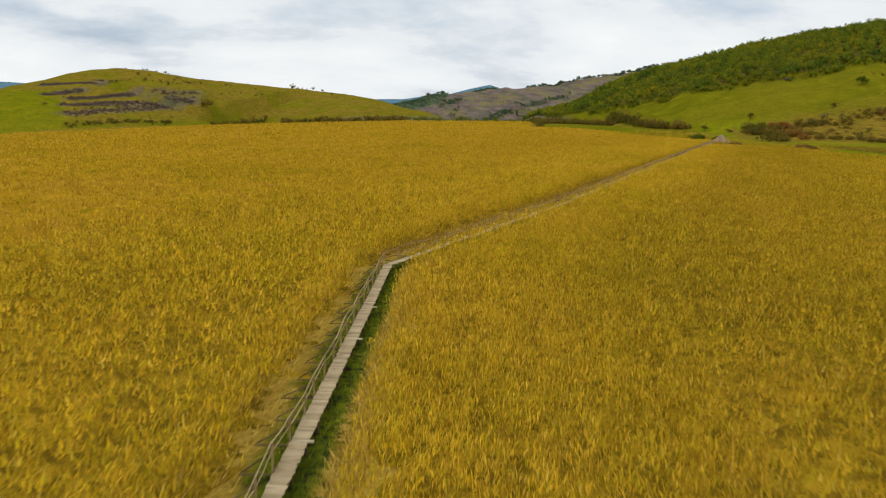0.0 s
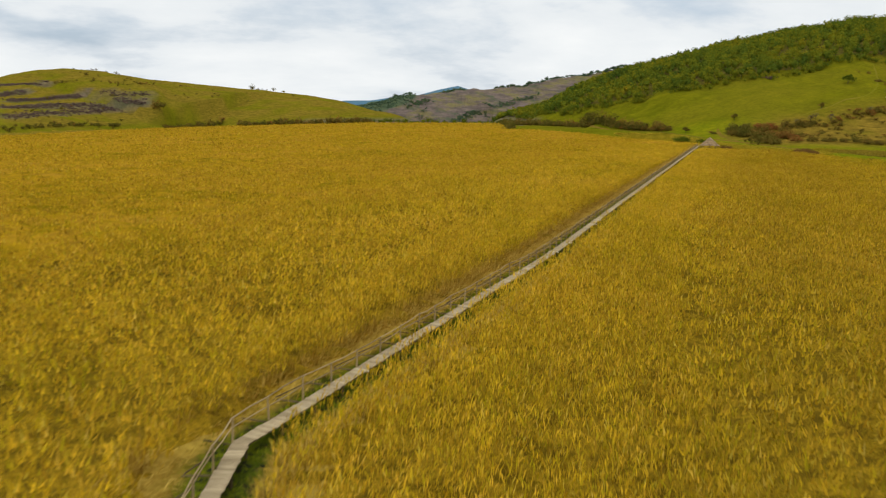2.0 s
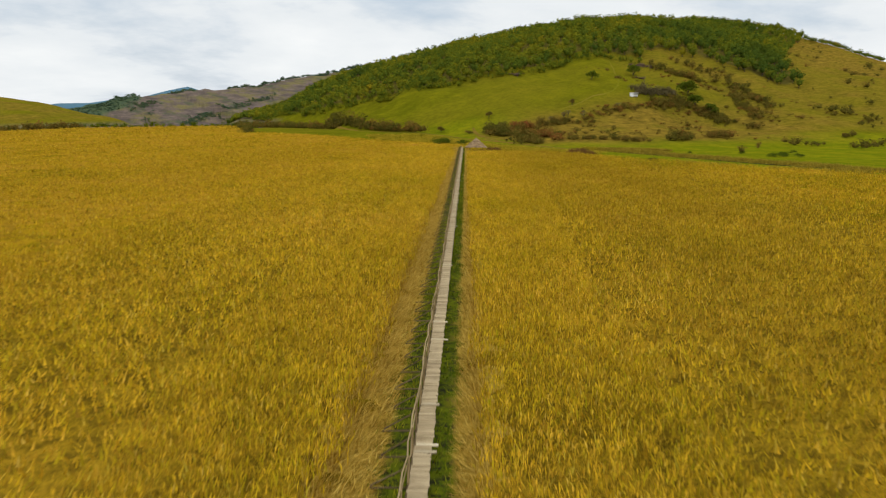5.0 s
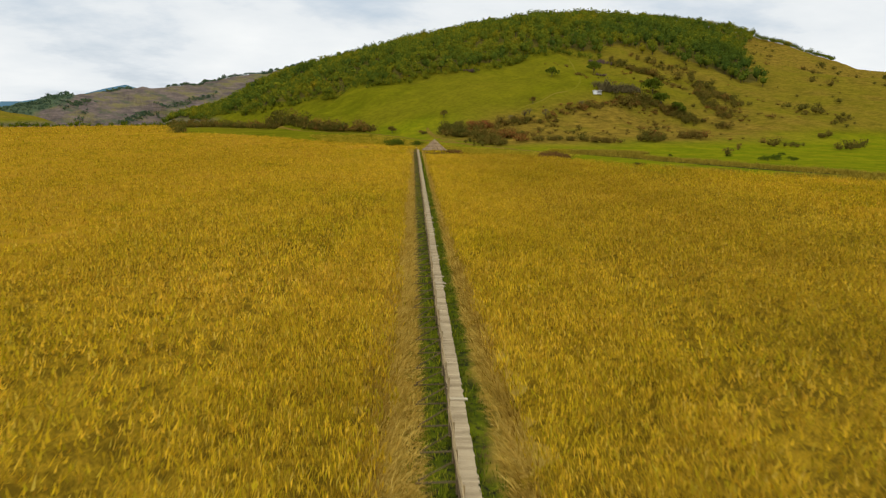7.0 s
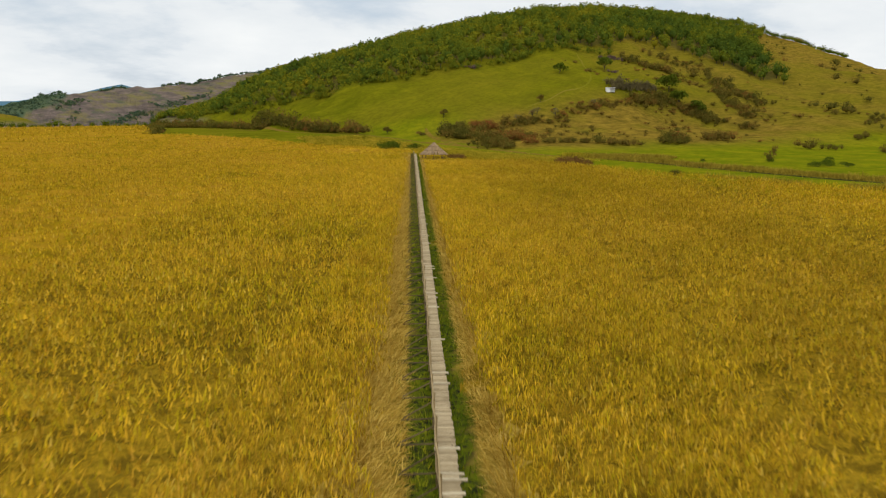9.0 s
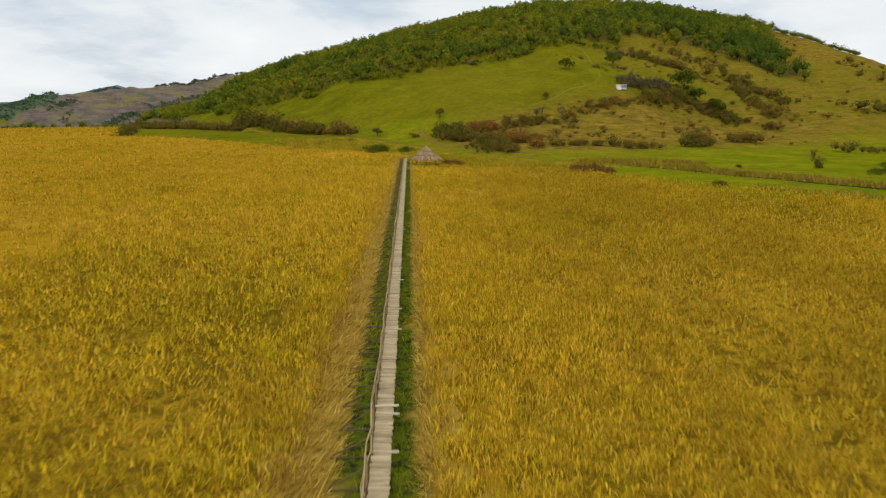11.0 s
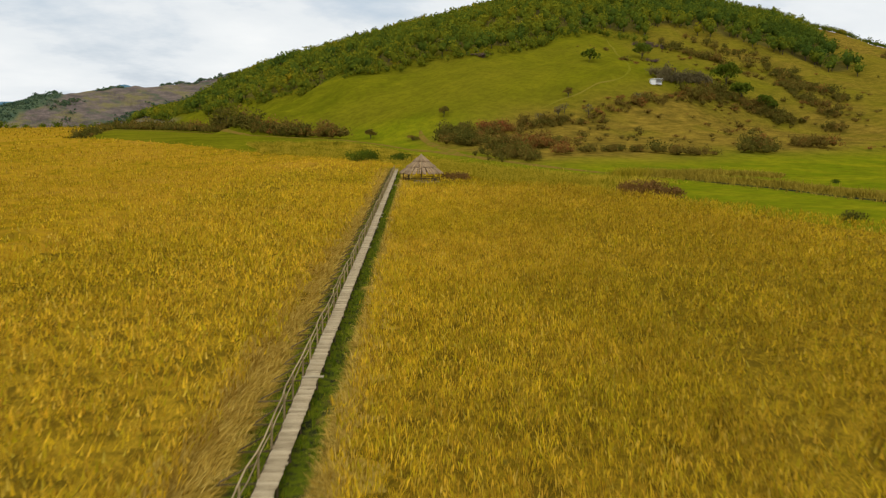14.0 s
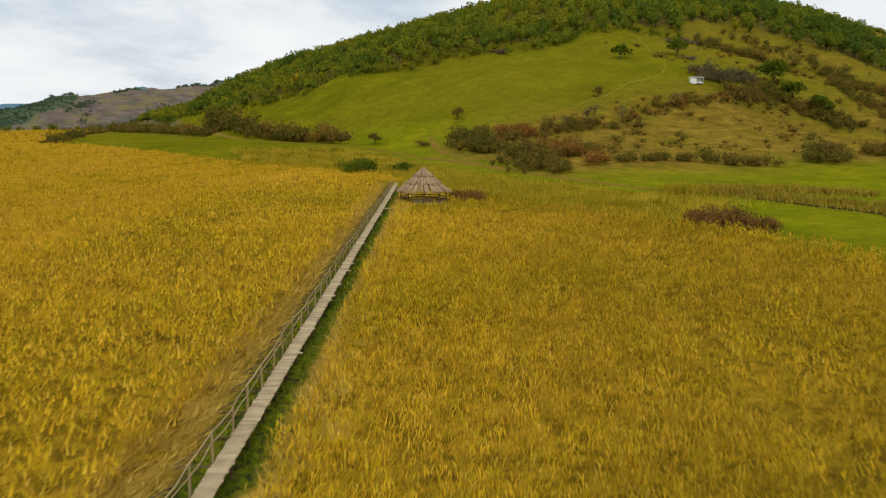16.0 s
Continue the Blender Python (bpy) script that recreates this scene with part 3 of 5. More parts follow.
def build_ground():
    xs = axis([(-4200, -1500, 150), (-1500, -700, 40), (-700, -480, 16), (-480, -390, 8), (-390, -100, 5), (-100, 56, 8), (56, 165, 2.4), (165, 420, 4.2), (420, 900, 9), (900, 1800, 50), (1800, 4200, 160)])
    ys = axis([(-1800, -100, 120), (-100, 330, 9), (330, 560, 3.2), (560, 800, 4.5), (800, 1080, 9), (1080, 1700, 30), (1700, 3200, 20), (3200, 3900, 100), (3900, 4900, 50)])
    gx, gy = np.meshgrid(xs, ys)
    z = terrain(gx, gy)
    nx, ny = len(xs), len(ys)
    k = np.arange(nx * ny).reshape(ny, nx)
    faces = np.stack([k[:-1, :-1], k[:-1, 1:], k[1:, 1:], k[1:, :-1]], -1).reshape(-1, 4)
    x, y, h = gx.ravel(), gy.ravel(), z.ravel()
    right = ridge(x, y, RIGHT_HILL)
    left = ridge(x, y, LEFT_HILL, 1.7)
    heath = ridge(x, y, HEATH_HILL, 1.3)
    wood, blue = ridge(x, y, WOOD_RIDGE, 1.3), ridge(x, y, BLUE_RIDGE, 1.3) + ridge(x, y, BLUE_WEST, 1.3)
    marsh = (inside(x, y, SHORE) & (left < 3.0)).astype(float)
    uneven = waves(x, y, 45, 31) + 0.6 * waves(x, y, 17, 32)
    bank = np.exp(-(((x - 226) / 66) ** 4 + ((y - 402) / 36) ** 4) * 0.8) * 1.3 + np.exp(-(((x - 170) / 26) ** 4 + ((y - 400) / 36) ** 4)) * (x > 147)
    flank = smoothstep(262, 310, x) * smoothstep(4, 12, right) + smoothstep(400, 600, x) * smoothstep(4, 10, right)
    spur = np.maximum(smoothstep(14, 3, np.abs(from_line(x, y, [(339, 512), (350, 490), (356, 454), (362, 442)])[0])), smoothstep(10, 2, np.abs(from_line(x, y, [(440, 560), (430, 520), (424, 470), (420, 440)])[0])))
    flank = np.maximum(flank * 0.62, spur)
    dry = np.clip((bank + flank * smoothstep(1.5, 4, right)) * (0.85 + 0.25 * uneven), 0, 1)
    crown = inside(x, y, FOREST) & inside(x - 3, y - 10, FOREST)
    # brushy terraces on the western hill run along the slope
    terrace = np.zeros_like(x)
    wob = 3.5 * waves(x, y, 26, 41) + 2.0 * waves(x, y, 11, 45)
    for line, half, strong in BRUSH:
        d = np.abs(from_line(x + wob, y + wob, line)[0])
        terrace = np.maximum(terrace, strong * smoothstep(half + 2, half - 4, d))
    terrace = np.clip(terrace * (0.85 + 0.25 * waves(x, y, 25, 44)), 0, 0.95)
    dip_ = (1 - smoothstep(0.3, 3, left))
    # a mown field west of the terraces
    mown = smoothstep(3, -3, from_line(x, y, [(-270, 590), (-285, 619), (-303, 654), (-317, 684), (-350, 735)])[0]) * smoothstep(1, 4, left) * (y < 745) * (x < -250)
    attrs = {
        "marsh": marsh, "dry": np.clip(dry + (1 - mown) * smoothstep(2, 8, left) * np.clip(0.60 + 0.40 * waves(x, y, 55, 42) + 0.25 * waves(x, y, 17, 46), 0, 0.8), 0, 1),
        "lush": np.clip(smoothstep(125, 145, x) * (1 - smoothstep(3, 7, right)) * smoothstep(-60, 200, y) + 0.5 * dip_ * smoothstep(0.1, 1, left) + 0.4 * mown, 0, 1),
        "scrub": np.clip(np.where(crown, 0.9, 0.3 * terrace), 0, 1), "heath": np.clip(np.maximum(smoothstep(0, 35, y - np.where(x < -100, 1000, 765)) * (1 - smoothstep(3, 9, right)) * (1 - smoothstep(1, 5, left)), np.maximum(smoothstep(2, 10, heath) * (heath > right) * smoothstep(-1.9, -0.8, waves(x, y, 190, 43)), 0.85 * terrace)), 0, 1),
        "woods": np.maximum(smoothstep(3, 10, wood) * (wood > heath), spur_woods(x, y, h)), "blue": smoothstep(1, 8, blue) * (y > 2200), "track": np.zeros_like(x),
    }
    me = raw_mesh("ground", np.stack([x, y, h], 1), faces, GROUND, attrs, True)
    return tagged(new("ground", me), "marsh floor, green meadow and grassy hillsides in autumn", "ground", kind="structure")


build_ground()


def ribbon(name, line, half, lift, label):
    """A worn way that lies on the ground."""
    pts, s = [], 0.0
    for (ax, ay), (bx, by) in zip(line, line[1:]):
        n = max(1, int(math.hypot(bx - ax, by - ay) / 2.0))
        pts += [(ax + (bx - ax) * i / n, ay + (by - ay) * i / n) for i in range(n)]
    p = np.array(pts + [line[-1]])
    for _ in range(6):
        p[1:-1] = 0.25 * p[:-2] + 0.5 * p[1:-1] + 0.25 * p[2:]
    way = np.gradient(p, axis=0)
    way /= np.linalg.norm(way, axis=1)[:, None]
    side = np.stack([way[:, 1], -way[:, 0]], 1)
    cols = []
    for c in np.linspace(-1, 1, 7):
        ease = 0.35 + 0.65 * np.minimum(1, np.minimum(np.arange(len(p)), np.arange(len(p))[::-1]) / 5)
        wob = half * ease * c * (1 + 0.18 * np.sin(np.arange(len(p)) * 0.7 + 3 * c))
        q = p + wob[:, None] * side
        cols.append(np.column_stack([q, terrain(q[:, 0], q[:, 1]) + lift * (1.0 - 0.8 * abs(c) ** 3)]))
    v = np.stack(cols, 1)
    k = np.arange(len(p) * 7).reshape(len(p), 7)
    f = np.stack([k[:-1, :-1], k[:-1, 1:], k[1:, 1:], k[1:, :-1]], -1).reshape(-1, 4)
    return tagged(new(name, raw_mesh(name, v.reshape(-1, 3), f, {"meadow_path": FAINT, "ditch_bed": DITCH_DARK}.get(name, TRACK), None, True)), label, "track", kind="structure")


def track_material():
    m = Nodes("trodden_earth", 0.95)
    fine = m.noise(1.5, 6.0, 0.7)
    c = m.mix(m.span(fine, 0.3, 0.7), (0.130, 0.084, 0.013), (0.225, 0.145, 0.024))
    m.colour(m.mix(m.span(m.noise(0.35, 4.0), 0.46, 0.60), c, (0.14, 0.120, 0.010))).bump(fine, 0.5, 0.1)
    return m.mat


TRACK = track_material()


def faint_material():
    m = Nodes("trodden_grass", 0.95)
    c = m.mix(m.span(m.noise(0.8, 5.0, 0.7), 0.35, 0.65), (0.135, 0.130, 0.007), (0.180, 0.160, 0.012))
    m.colour(m.mix(m.span(m.noise(0.03, 3.0), 0.5, 0.62, 0.0, 0.6), c, (0.20, 0.150, 0.022)))
    return m.mat


FAINT = faint_material()
def ditch_material():
    # matt dark colour for the dark line along the ditch
    m = Nodes("dark_ditch_strip", 0.9)
    m.colour(m.mix(m.span(m.noise(0.5, 4.0), 0.4, 0.65), (0.020, 0.022, 0.012), (0.055, 0.062, 0.012)))
    return m.mat


DITCH_DARK = ditch_material()
for name, (line, half) in ROADS.items():
    ribbon(name, line, half, 0.14, {"dirt_track": "rutted yellowish dirt track between meadow and scrub", "hill_track": "wide eroded earth track climbing the hill foot", "ditch_bed": "dark strip along the meadow ditch"}.get(name, "faint trodden path across the meadow"))


# ---- the reed bed ----
CLEAR_L, CLEAR_R = 2.75, 2.0


def in_reeds(x, y, margin=0.0):
    d, s = from_line(x, y, WALK)
    gap = np.where(d < 0, CLEAR_L - 0.9 * (1 - smoothstep(52, 78, s)) - 0.6 * smoothstep(245, 285, s), CLEAR_R) + margin + 0.35 * waves(x, y, 5, 51) + 0.25 * waves(x, y, 1.7, 52)
    hut = np.hypot(x - 112.1, y - 338.4) < 5.6
    hut |= np.hypot(x - 130.4, y - 301) < 3.0
    return inside(x, y, SHORE) & (np.abs(d) > gap) & ~hut & (ridge(x, y, LEFT_HILL, 1.7) < 2.2)


LANE = [(0, 20), (4, 70), (22, 125), (80, 250), (97, 288)]  # middle of the open stretch of the bed east of the walk


def reed_stand(x, y, g, leaves, spread, size, width, low, leaf):
    """Leaf blades and plumes of reed plants that stand at the given places."""
    base = terrain(x, y)
    n = len(x)
    d, _ = from_line(x, y, WALK)
    own = np.clip(g.normal(0.52, 0.26, n), 0, 1)
    own = own - 0.25 * smoothstep(16, -6, 134 - x + 0.15 * (y - 300)) - 0.25 * smoothstep(300, 350, y) * (np.hypot(x - 112, y - 350) < 40) - 0.16 * smoothstep(6, 34, d) + 0.10 * smoothstep(0.3, 1.2, waves(x, y, 38, 63))
    thin = smoothstep(0.2, -1.2, waves(x, y, 14, 61) + waves(x, y, 4.3, 62))
    top = reed_top(x, y) * g.uniform(0.74, 1.08, n) - 0.22 * thin
    groups = []
    for k in range(leaves):
        z = base + top * g.uniform(low, 0.92, n)
        at = np.column_stack([x + g.normal(0, spread, n), y + g.normal(0, spread, n), z])
        groups.append(leaf(at, size * g.uniform(0.55, 1.3, n), g.uniform(0, 2 * math.pi, n), g.uniform(0.05, 0.65, n), width * g.uniform(0.6, 1.35, n), g.uniform(0.1, 0.85, n), np.clip(own * 0.75 + g.uniform(-0.15, 0.30, n), 0, 1)))
    # the plume nods with the wind
    at = np.column_stack([x, y, base + top - size * 0.45])
    groups.append(leaf(at, size * g.uniform(0.5, 0.9, n), g.normal(0.9, 0.8, n), g.uniform(0.0, 0.5, n), 1.15 * width * g.uniform(0.6, 1.2, n), g.uniform(0.3, 1.1, n), np.clip(own * 0.55 + 0.42 + g.uniform(-0.15, 0.15, n), 0, 1)))
    return gather(groups)


def build_reeds():
    groups = []
    for a0, a1, dens, leaves, spread, size, width, low, seed, (x0, x1, y0, y1) in (
        (0, 10, 11.0, 6, 0.15, 0.42, 0.048, 0.38, 71, (-14, 140, 8, 350)),
        (10, 32, 4.8, 4, 0.21, 0.50, 0.072, 0.40, 72, (-34, 160, 8, 370)),
        (32, 75, 1.8, 3, 0.36, 0.54, 0.092, 0.62, 73, (-80, 200, 8, 410)),
        (75, 160, 0.45, 2, 0.55, 0.72, 0.135, 0.70, 74, (-165, 260, 8, 490)),
        (160, 2000, 0.05, 2, 0.9, 1.0, 0.36, 0.72, 75, (-345, 330, -60, 960)),
    ):
        g = np.random.default_rng(seed)
        n = int((x1 - x0) * (y1 - y0) * dens)
        x, y = g.uniform(x0, x1, n), g.uniform(y0, y1, n)
        a = np.abs(from_line(x, y, LANE)[0]) + g.normal(0, 0.1 * a0 + 0.8, n) * (a0 > 0)
        keep = (a >= a0) & (a < a1)
        x, y = x[keep], y[keep]
        keep = in_reeds(x, y)
        if a0 < 30:
            # plants stand in tufts, with gaps between them
            tuft = waves(x, y, 1.7, 65) + 0.8 * waves(x, y, 0.9, 66)
            keep &= g.uniform(0, 1, len(x)) < smoothstep(-1.9, -0.4, tuft)
        groups.append(reed_stand(x[keep], y[keep], g, leaves, spread, size, width, low, leaves_bent if a0 == 0 else leaves_plain))
    v, f, t = gather(groups)
    beside = from_line(v[:, 0], v[:, 1], WALK)[0]
    # browned bands beside the walk; the east one stands in for dimmer light
    tagged(new("reed_leaves", raw_mesh("reed_leaves", v, f, REED, {"tint": t, "browning": 0.26 * smoothstep(14, 40, -beside) + 0.43 * smoothstep(3, 24, beside) * (1 - 0.6 * smoothstep(26, 60, beside)) * np.clip(0.8 + 0.35 * waves(v[:, 0], v[:, 1], 11, 64), 0, 1)})), "dense golden yellow reeds with feathery plumes", "reeds", kind="stuff")


def build_bed(name, label, bands, material):
    """The dense mass of stems below the leaf tips, as a rough sheet with an edge that drops to the ground."""
    (ax, ay), (bx, by) = WALK[1], WALK[3]
    n_ = math.hypot(bx - ax, by - ay)
    ux, uy = (bx - ax) / n_, (by - ay) / n_
    vs, fs, ts, count = [], [], [], 0
    for (s0, s1), (d0, d1), step in bands:
        lap = max(0.7 * step, 2.5)
        s0, s1, d0, d1 = s0 - lap, s1 + lap, d0 - lap, d1 + lap
        s, d = np.meshgrid(np.linspace(s0, s1, int((s1 - s0) / step) + 1), np.linspace(d0, d1, int((d1 - d0) / step) + 1), indexing="ij")
        g = np.random.default_rng(int(abs(s0 * 7 + d0 * 3 + step * 10)))
        jit = step * 0.3
        s, d = s + g.uniform(-jit, jit, s.shape), d + g.uniform(-jit, jit, d.shape)
        x, y = ax + s * ux + d * uy, ay + s * uy - d * ux
        full = in_reeds(x, y, 0.15)
        deep = in_reeds(x, y, 0.9)
        share = np.where(deep, 0.20, 0.12) + 0.45 * (step > 1) + 0.13 * g.uniform(-1.0, 1.0, s.shape) * (step < 2) - 0.10 * smoothstep(0.2, -1.2, waves(x, y, 14, 61) + waves(x, y, 4.3, 62))
        z = terrain(x, y) + np.where(full, reed_top(x, y) * share, 0.05)
        rim = np.zeros(s.shape, bool)
        rim[[0, -1]], rim[:, [0, -1]] = True, True
        z = np.where(rim, terrain(x, y), z)
        ts.append(np.clip(g.normal(0.5, 0.26, s.size) - 0.18 * smoothstep(8, 40, from_line(x, y, WALK)[0]).ravel(), 0, 1))
        ok = inside(x, y, SHORE) | full
        k = np.arange(s.size).reshape(s.shape) + count
        quads = np.stack([k[:-1, :-1], k[1:, :-1], k[1:, 1:], k[:-1, 1:]], -1).reshape(-1, 4)
        corners = np.stack([full[:-1, :-1], full[1:, :-1], full[1:, 1:], full[:-1, 1:]])
        okf = (corners.any(0) if step < 2 else corners.all(0)).reshape(-1)
        vs.append(np.stack([x, y, z], -1).reshape(-1, 3))
        fs.append(quads[okf])
        count += s.size
    tagged(new(name, raw_mesh(name, np.concatenate(vs), np.concatenate(fs), material, {"tint": np.concatenate(ts), "browning": np.zeros(count)}, False)), label, "reeds", kind="stuff")


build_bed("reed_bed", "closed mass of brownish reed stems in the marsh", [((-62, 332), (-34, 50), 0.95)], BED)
build_bed("reed_canopy", "even golden canopy of the wide reed bed", [((-62, 420), (-112, -34), 1.5), ((-62, 420), (50, 112), 1.5), ((332, 470), (-34, 50), 1.5), ((-62, 420), (-900, -112), 7.0), ((-62, 420), (112, 420), 5.0), ((420, 1300), (-800, -34), 8.0), ((470, 1300), (-34, 300), 7.0), ((420, 470), (50, 112), 3.0), ((-160, -62), (-260, 160), 3.0)], SHADED_CANOPY)
build_reeds()


# ---- the cleared strip beside the boardwalk ----
def walk_points(step):
    pts, s = [], 0.0
    for (ax, ay), (bx, by) in zip(WALK, WALK[1:]):
        n = max(1, round(math.hypot(bx - ax, by - ay) / step))
        w = Vector((bx - ax, by - ay)).normalized()
        pts += [(ax + (bx - ax) * i / n, ay + (by - ay) * i / n, w.x, w.y) for i in range(n)]
    return np.array(pts)


def build_strip():
    p = walk_points(0.6)
    cols, straw = [], []
    lat = np.array([-4.2, -3.0, -2.3, -1.7, -1.2, -0.6, 0, 0.6, 1.0, 1.4, 1.9, 2.6, 3.6])
    g = np.random.default_rng(81)
    for d in lat:
        x, y = p[:, 0] + d * p[:, 3], p[:, 1] - d * p[:, 2]
        side = np.where(d < 0, -d - 1.55, d - 1.3)
        straw.append(smoothstep(-0.25, 0.3, side + 0.3 * waves(x, y, 3.5, 82)))
        cols.append(np.stack([x, y, terrain(x, y) + 0.10 + 0.10 * straw[-1] + g.uniform(0, 0.07, len(x)) - (0.08 if abs(d) > 3 else 0)], 1))
    v = np.stack(cols, 1).reshape(-1, 3)
    k = np.arange(len(v)).reshape(len(p), len(lat))
    f = np.stack([k[:-1, :-1], k[:-1, 1:], k[1:, 1:], k[1:, :-1]], -1).reshape(-1, 4)
    tagged(new("marsh_strip", raw_mesh("marsh_strip", v, f, BOG, {"straw": np.stack(straw, 1).ravel()}, True)), "wet green strip with trampled straw along the boardwalk", "ground", kind="structure")


build_strip()


def beside_walk(d0, d1, per_m2, seed, skew=1.0):
    g = np.random.default_rng(seed)
    p = walk_points(0.5)
    n = int(len(p) * 0.5 * abs(d1 - d0) * per_m2)
    i, d = g.integers(0, len(p), n), d0 + (d1 - d0) * g.uniform(0, 1, n) ** skew
    o = g.uniform(0, 0.5, n)
    return p[i, 0] + d * p[i, 3] + o * p[i, 2], p[i, 1] - d * p[i, 2] + o * p[i, 3], np.arctan2(p[i, 3], p[i, 2]), g


def build_strip_growth():
    groups = []
    for d0, d1, dens, seed in ((-1.9, -0.36, 62, 91), (0.36, 1.5, 62, 92)):
        x, y, way, g = beside_walk(d0, d1, dens, seed)
        keep = waves(x, y, 3.1, 93) + 0.7 * waves(x, y, 1.1, 94) > (-0.25 if d0 < 0 else -0.5)
        x, y = x[keep], y[keep]
        n = len(x)
        groups.append(leaves_plain(np.column_stack([x, y, terrain(x, y) + 0.08]), g.uniform(0.15, 0.5, n), g.uniform(0, 6.28, n), g.uniform(0.1, 0.9, n), g.uniform(0.03, 0.07, n), g.uniform(0.2, 1.0, n), np.clip(g.normal(0.72 if d0 < 0 else 0.42, 0.25, n), 0, 1)))
    v, f, t = gather(groups)
    tagged(new("marsh_grass", raw_mesh("marsh_grass", v, f, GRASS, {"tint": t})), "dark green marsh grass beside the boardwalk", "grass", kind="stuff")
    groups = []
    for d0, d1, dens, side, seed in ((-3.5, -1.4, 105, 1, 95), (1.35, 2.4, 95, -1, 96)):
        x, y, way, g = beside_walk(d0, d1, dens, seed)
        n = len(x)
        if d0 < 0:
            keep = g.uniform(0, 1, len(x)) < 0.35 + 0.65 * smoothstep(62, 85, y)
            x, y, way = x[keep], y[keep], way[keep]
        n = len(x)
        # flattened stalks lie towards the walk
        head = way + side * (-math.pi / 2) + g.normal(0, 0.75, n)
        groups.append(leaves_plain(np.column_stack([x, y, terrain(x, y) + g.uniform(0.18, 0.50, n)]), g.uniform(0.3, 0.75, n), head, g.uniform(0.5, 1.6, n), g.uniform(0.025, 0.05, n), g.uniform(0.0, 0.5, n), np.clip(g.normal(0.5, 0.25, n), 0, 1)))
    # pale standing stems along the edge of the reeds
    for d0, d1, dens, side, seed in ((-3.9, -2.8, 46, 1, 97), (1.9, 2.7, 26, -1, 98)):
        x, y, way, g = beside_walk(d0, d1, dens, seed)
        n = len(x)
        head = way + side * (-math.pi / 2) + g.normal(0, 0.9, n)
        groups.append(leaves_plain(np.column_stack([x, y, terrain(x, y) + 0.1]), reed_top(x, y) * g.uniform(0.22, 0.62, n), head + g.normal(0, 0.8, n), np.abs(g.normal(0.35, 0.35, n)), g.uniform(0.035, 0.06, n), g.uniform(0.0, 0.6, n), np.clip(g.normal(0.35, 0.22, n), 0, 1)))
    v, f, t = gather(groups)
    tagged(new("flattened_straw", raw_mesh("flattened_straw", v, f, STRAW, {"tint": t})), "flattened pale brown dead reed stalks", "straw", kind="stuff")


build_strip_growth()
# ---- trees and scrub ----
def clump_leaves(at, radii, count, size, g, tint, airy=0.16, upright=0.0, fuzz=0.16):
    """Many small leaf sprays on lumpy crowns: at (n, 3) crown centres, radii (n, 3). Two crossing triangles a spray."""
    n = len(at)
    way = g.normal(0, 1, (n, count, 3))
    way /= np.linalg.norm(way, axis=2, keepdims=True)
    way[..., 2] = np.where(way[..., 2] < -0.35, -way[..., 2], way[..., 2])
    lump = 0.78 + 0.22 * np.sin(way[..., 0] * 3.1 + np.arange(n)[:, None]) * np.cos(way[..., 1] * 2.7 + 1.7 * np.arange(n)[:, None]) + g.uniform(-airy, fuzz, (n, count))
    c = at[:, None] + way * radii[:, None] * lump[..., None]
    a = g.normal(0, 1, (n, count, 3))
    a[..., 2] += 3.0 * upright
    a /= np.linalg.norm(a, axis=2, keepdims=True)
    b = np.cross(a, way + 0.3 * g.normal(0, 1, (n, count, 3)))
    b /= np.linalg.norm(b, axis=2, keepdims=True) + 1e-6
    s = (size * radii.mean(1))[:, None, None] * g.uniform(0.6, 1.3, (n, count, 1))
    a, b = a * (1 + 0.6 * upright), b * (1 - 0.5 * upright)
    v = np.stack([c - s * a - 0.6 * s * b, c + s * a - 0.4 * s * b, c + 0.2 * s * a + s * b, c - 0.9 * s * b + 0.5 * s * way, ], 2)
    k = 4 * np.arange(n * count)[:, None]
    f = np.concatenate([k + [0, 1, 2], k + [0, 3, 1]], 1).reshape(-1, 3)
    t = np.repeat(tint, count * 4)
    leaf = np.repeat(g.uniform(0, 1, n * count), 4)
    return v.reshape(-1, 3), f, t, leaf


def crown_cores(at, radii, g, tint, rings=5, sides=8):
    """Lumpy closed crowns, as uneven lathed bodies."""
    n = len(at)
    el = np.linspace(-0.42 * math.pi, 0.5 * math.pi, rings)
    az = np.linspace(0, 2 * math.pi, sides, endpoint=False)
    way = np.stack([np.cos(el)[:, None] * np.cos(az), np.cos(el)[:, None] * np.sin(az), np.repeat(np.sin(el)[:, None], sides, 1)], -1).reshape(-1, 3)
    ph = g.uniform(0, 6.28, (n, 3))
    lump = 0.80 + 0.17 * np.sin(2.3 * way[None, :, 0] + ph[:, :1]) * np.cos(2.6 * way[None, :, 1] + ph[:, 1:2]) + 0.14 * np.sin(4.1 * way[None, :, 2] + 3.0 * way[None, :, 0] + ph[:, 2:3]) + g.uniform(-0.20, 0.20, (n, len(way)))
    v = (at[:, None] + way[None] * radii[:, None] * lump[..., None]).reshape(-1, 3)
    k = np.arange(rings * sides).reshape(rings, sides)
    q = np.stack([k[:-1], np.roll(k[:-1], -1, 1), np.roll(k[1:], -1, 1), k[1:]], -1).reshape(-1, 4)
    tri = np.concatenate([q[:, [0, 1, 2]], q[:, [0, 2, 3]]])
    f = (np.arange(n)[:, None, None] * rings * sides + tri[None]).reshape(-1, 3)
    return v, f, np.repeat(tint, rings * sides), g.uniform(0, 1, n * rings * sides)


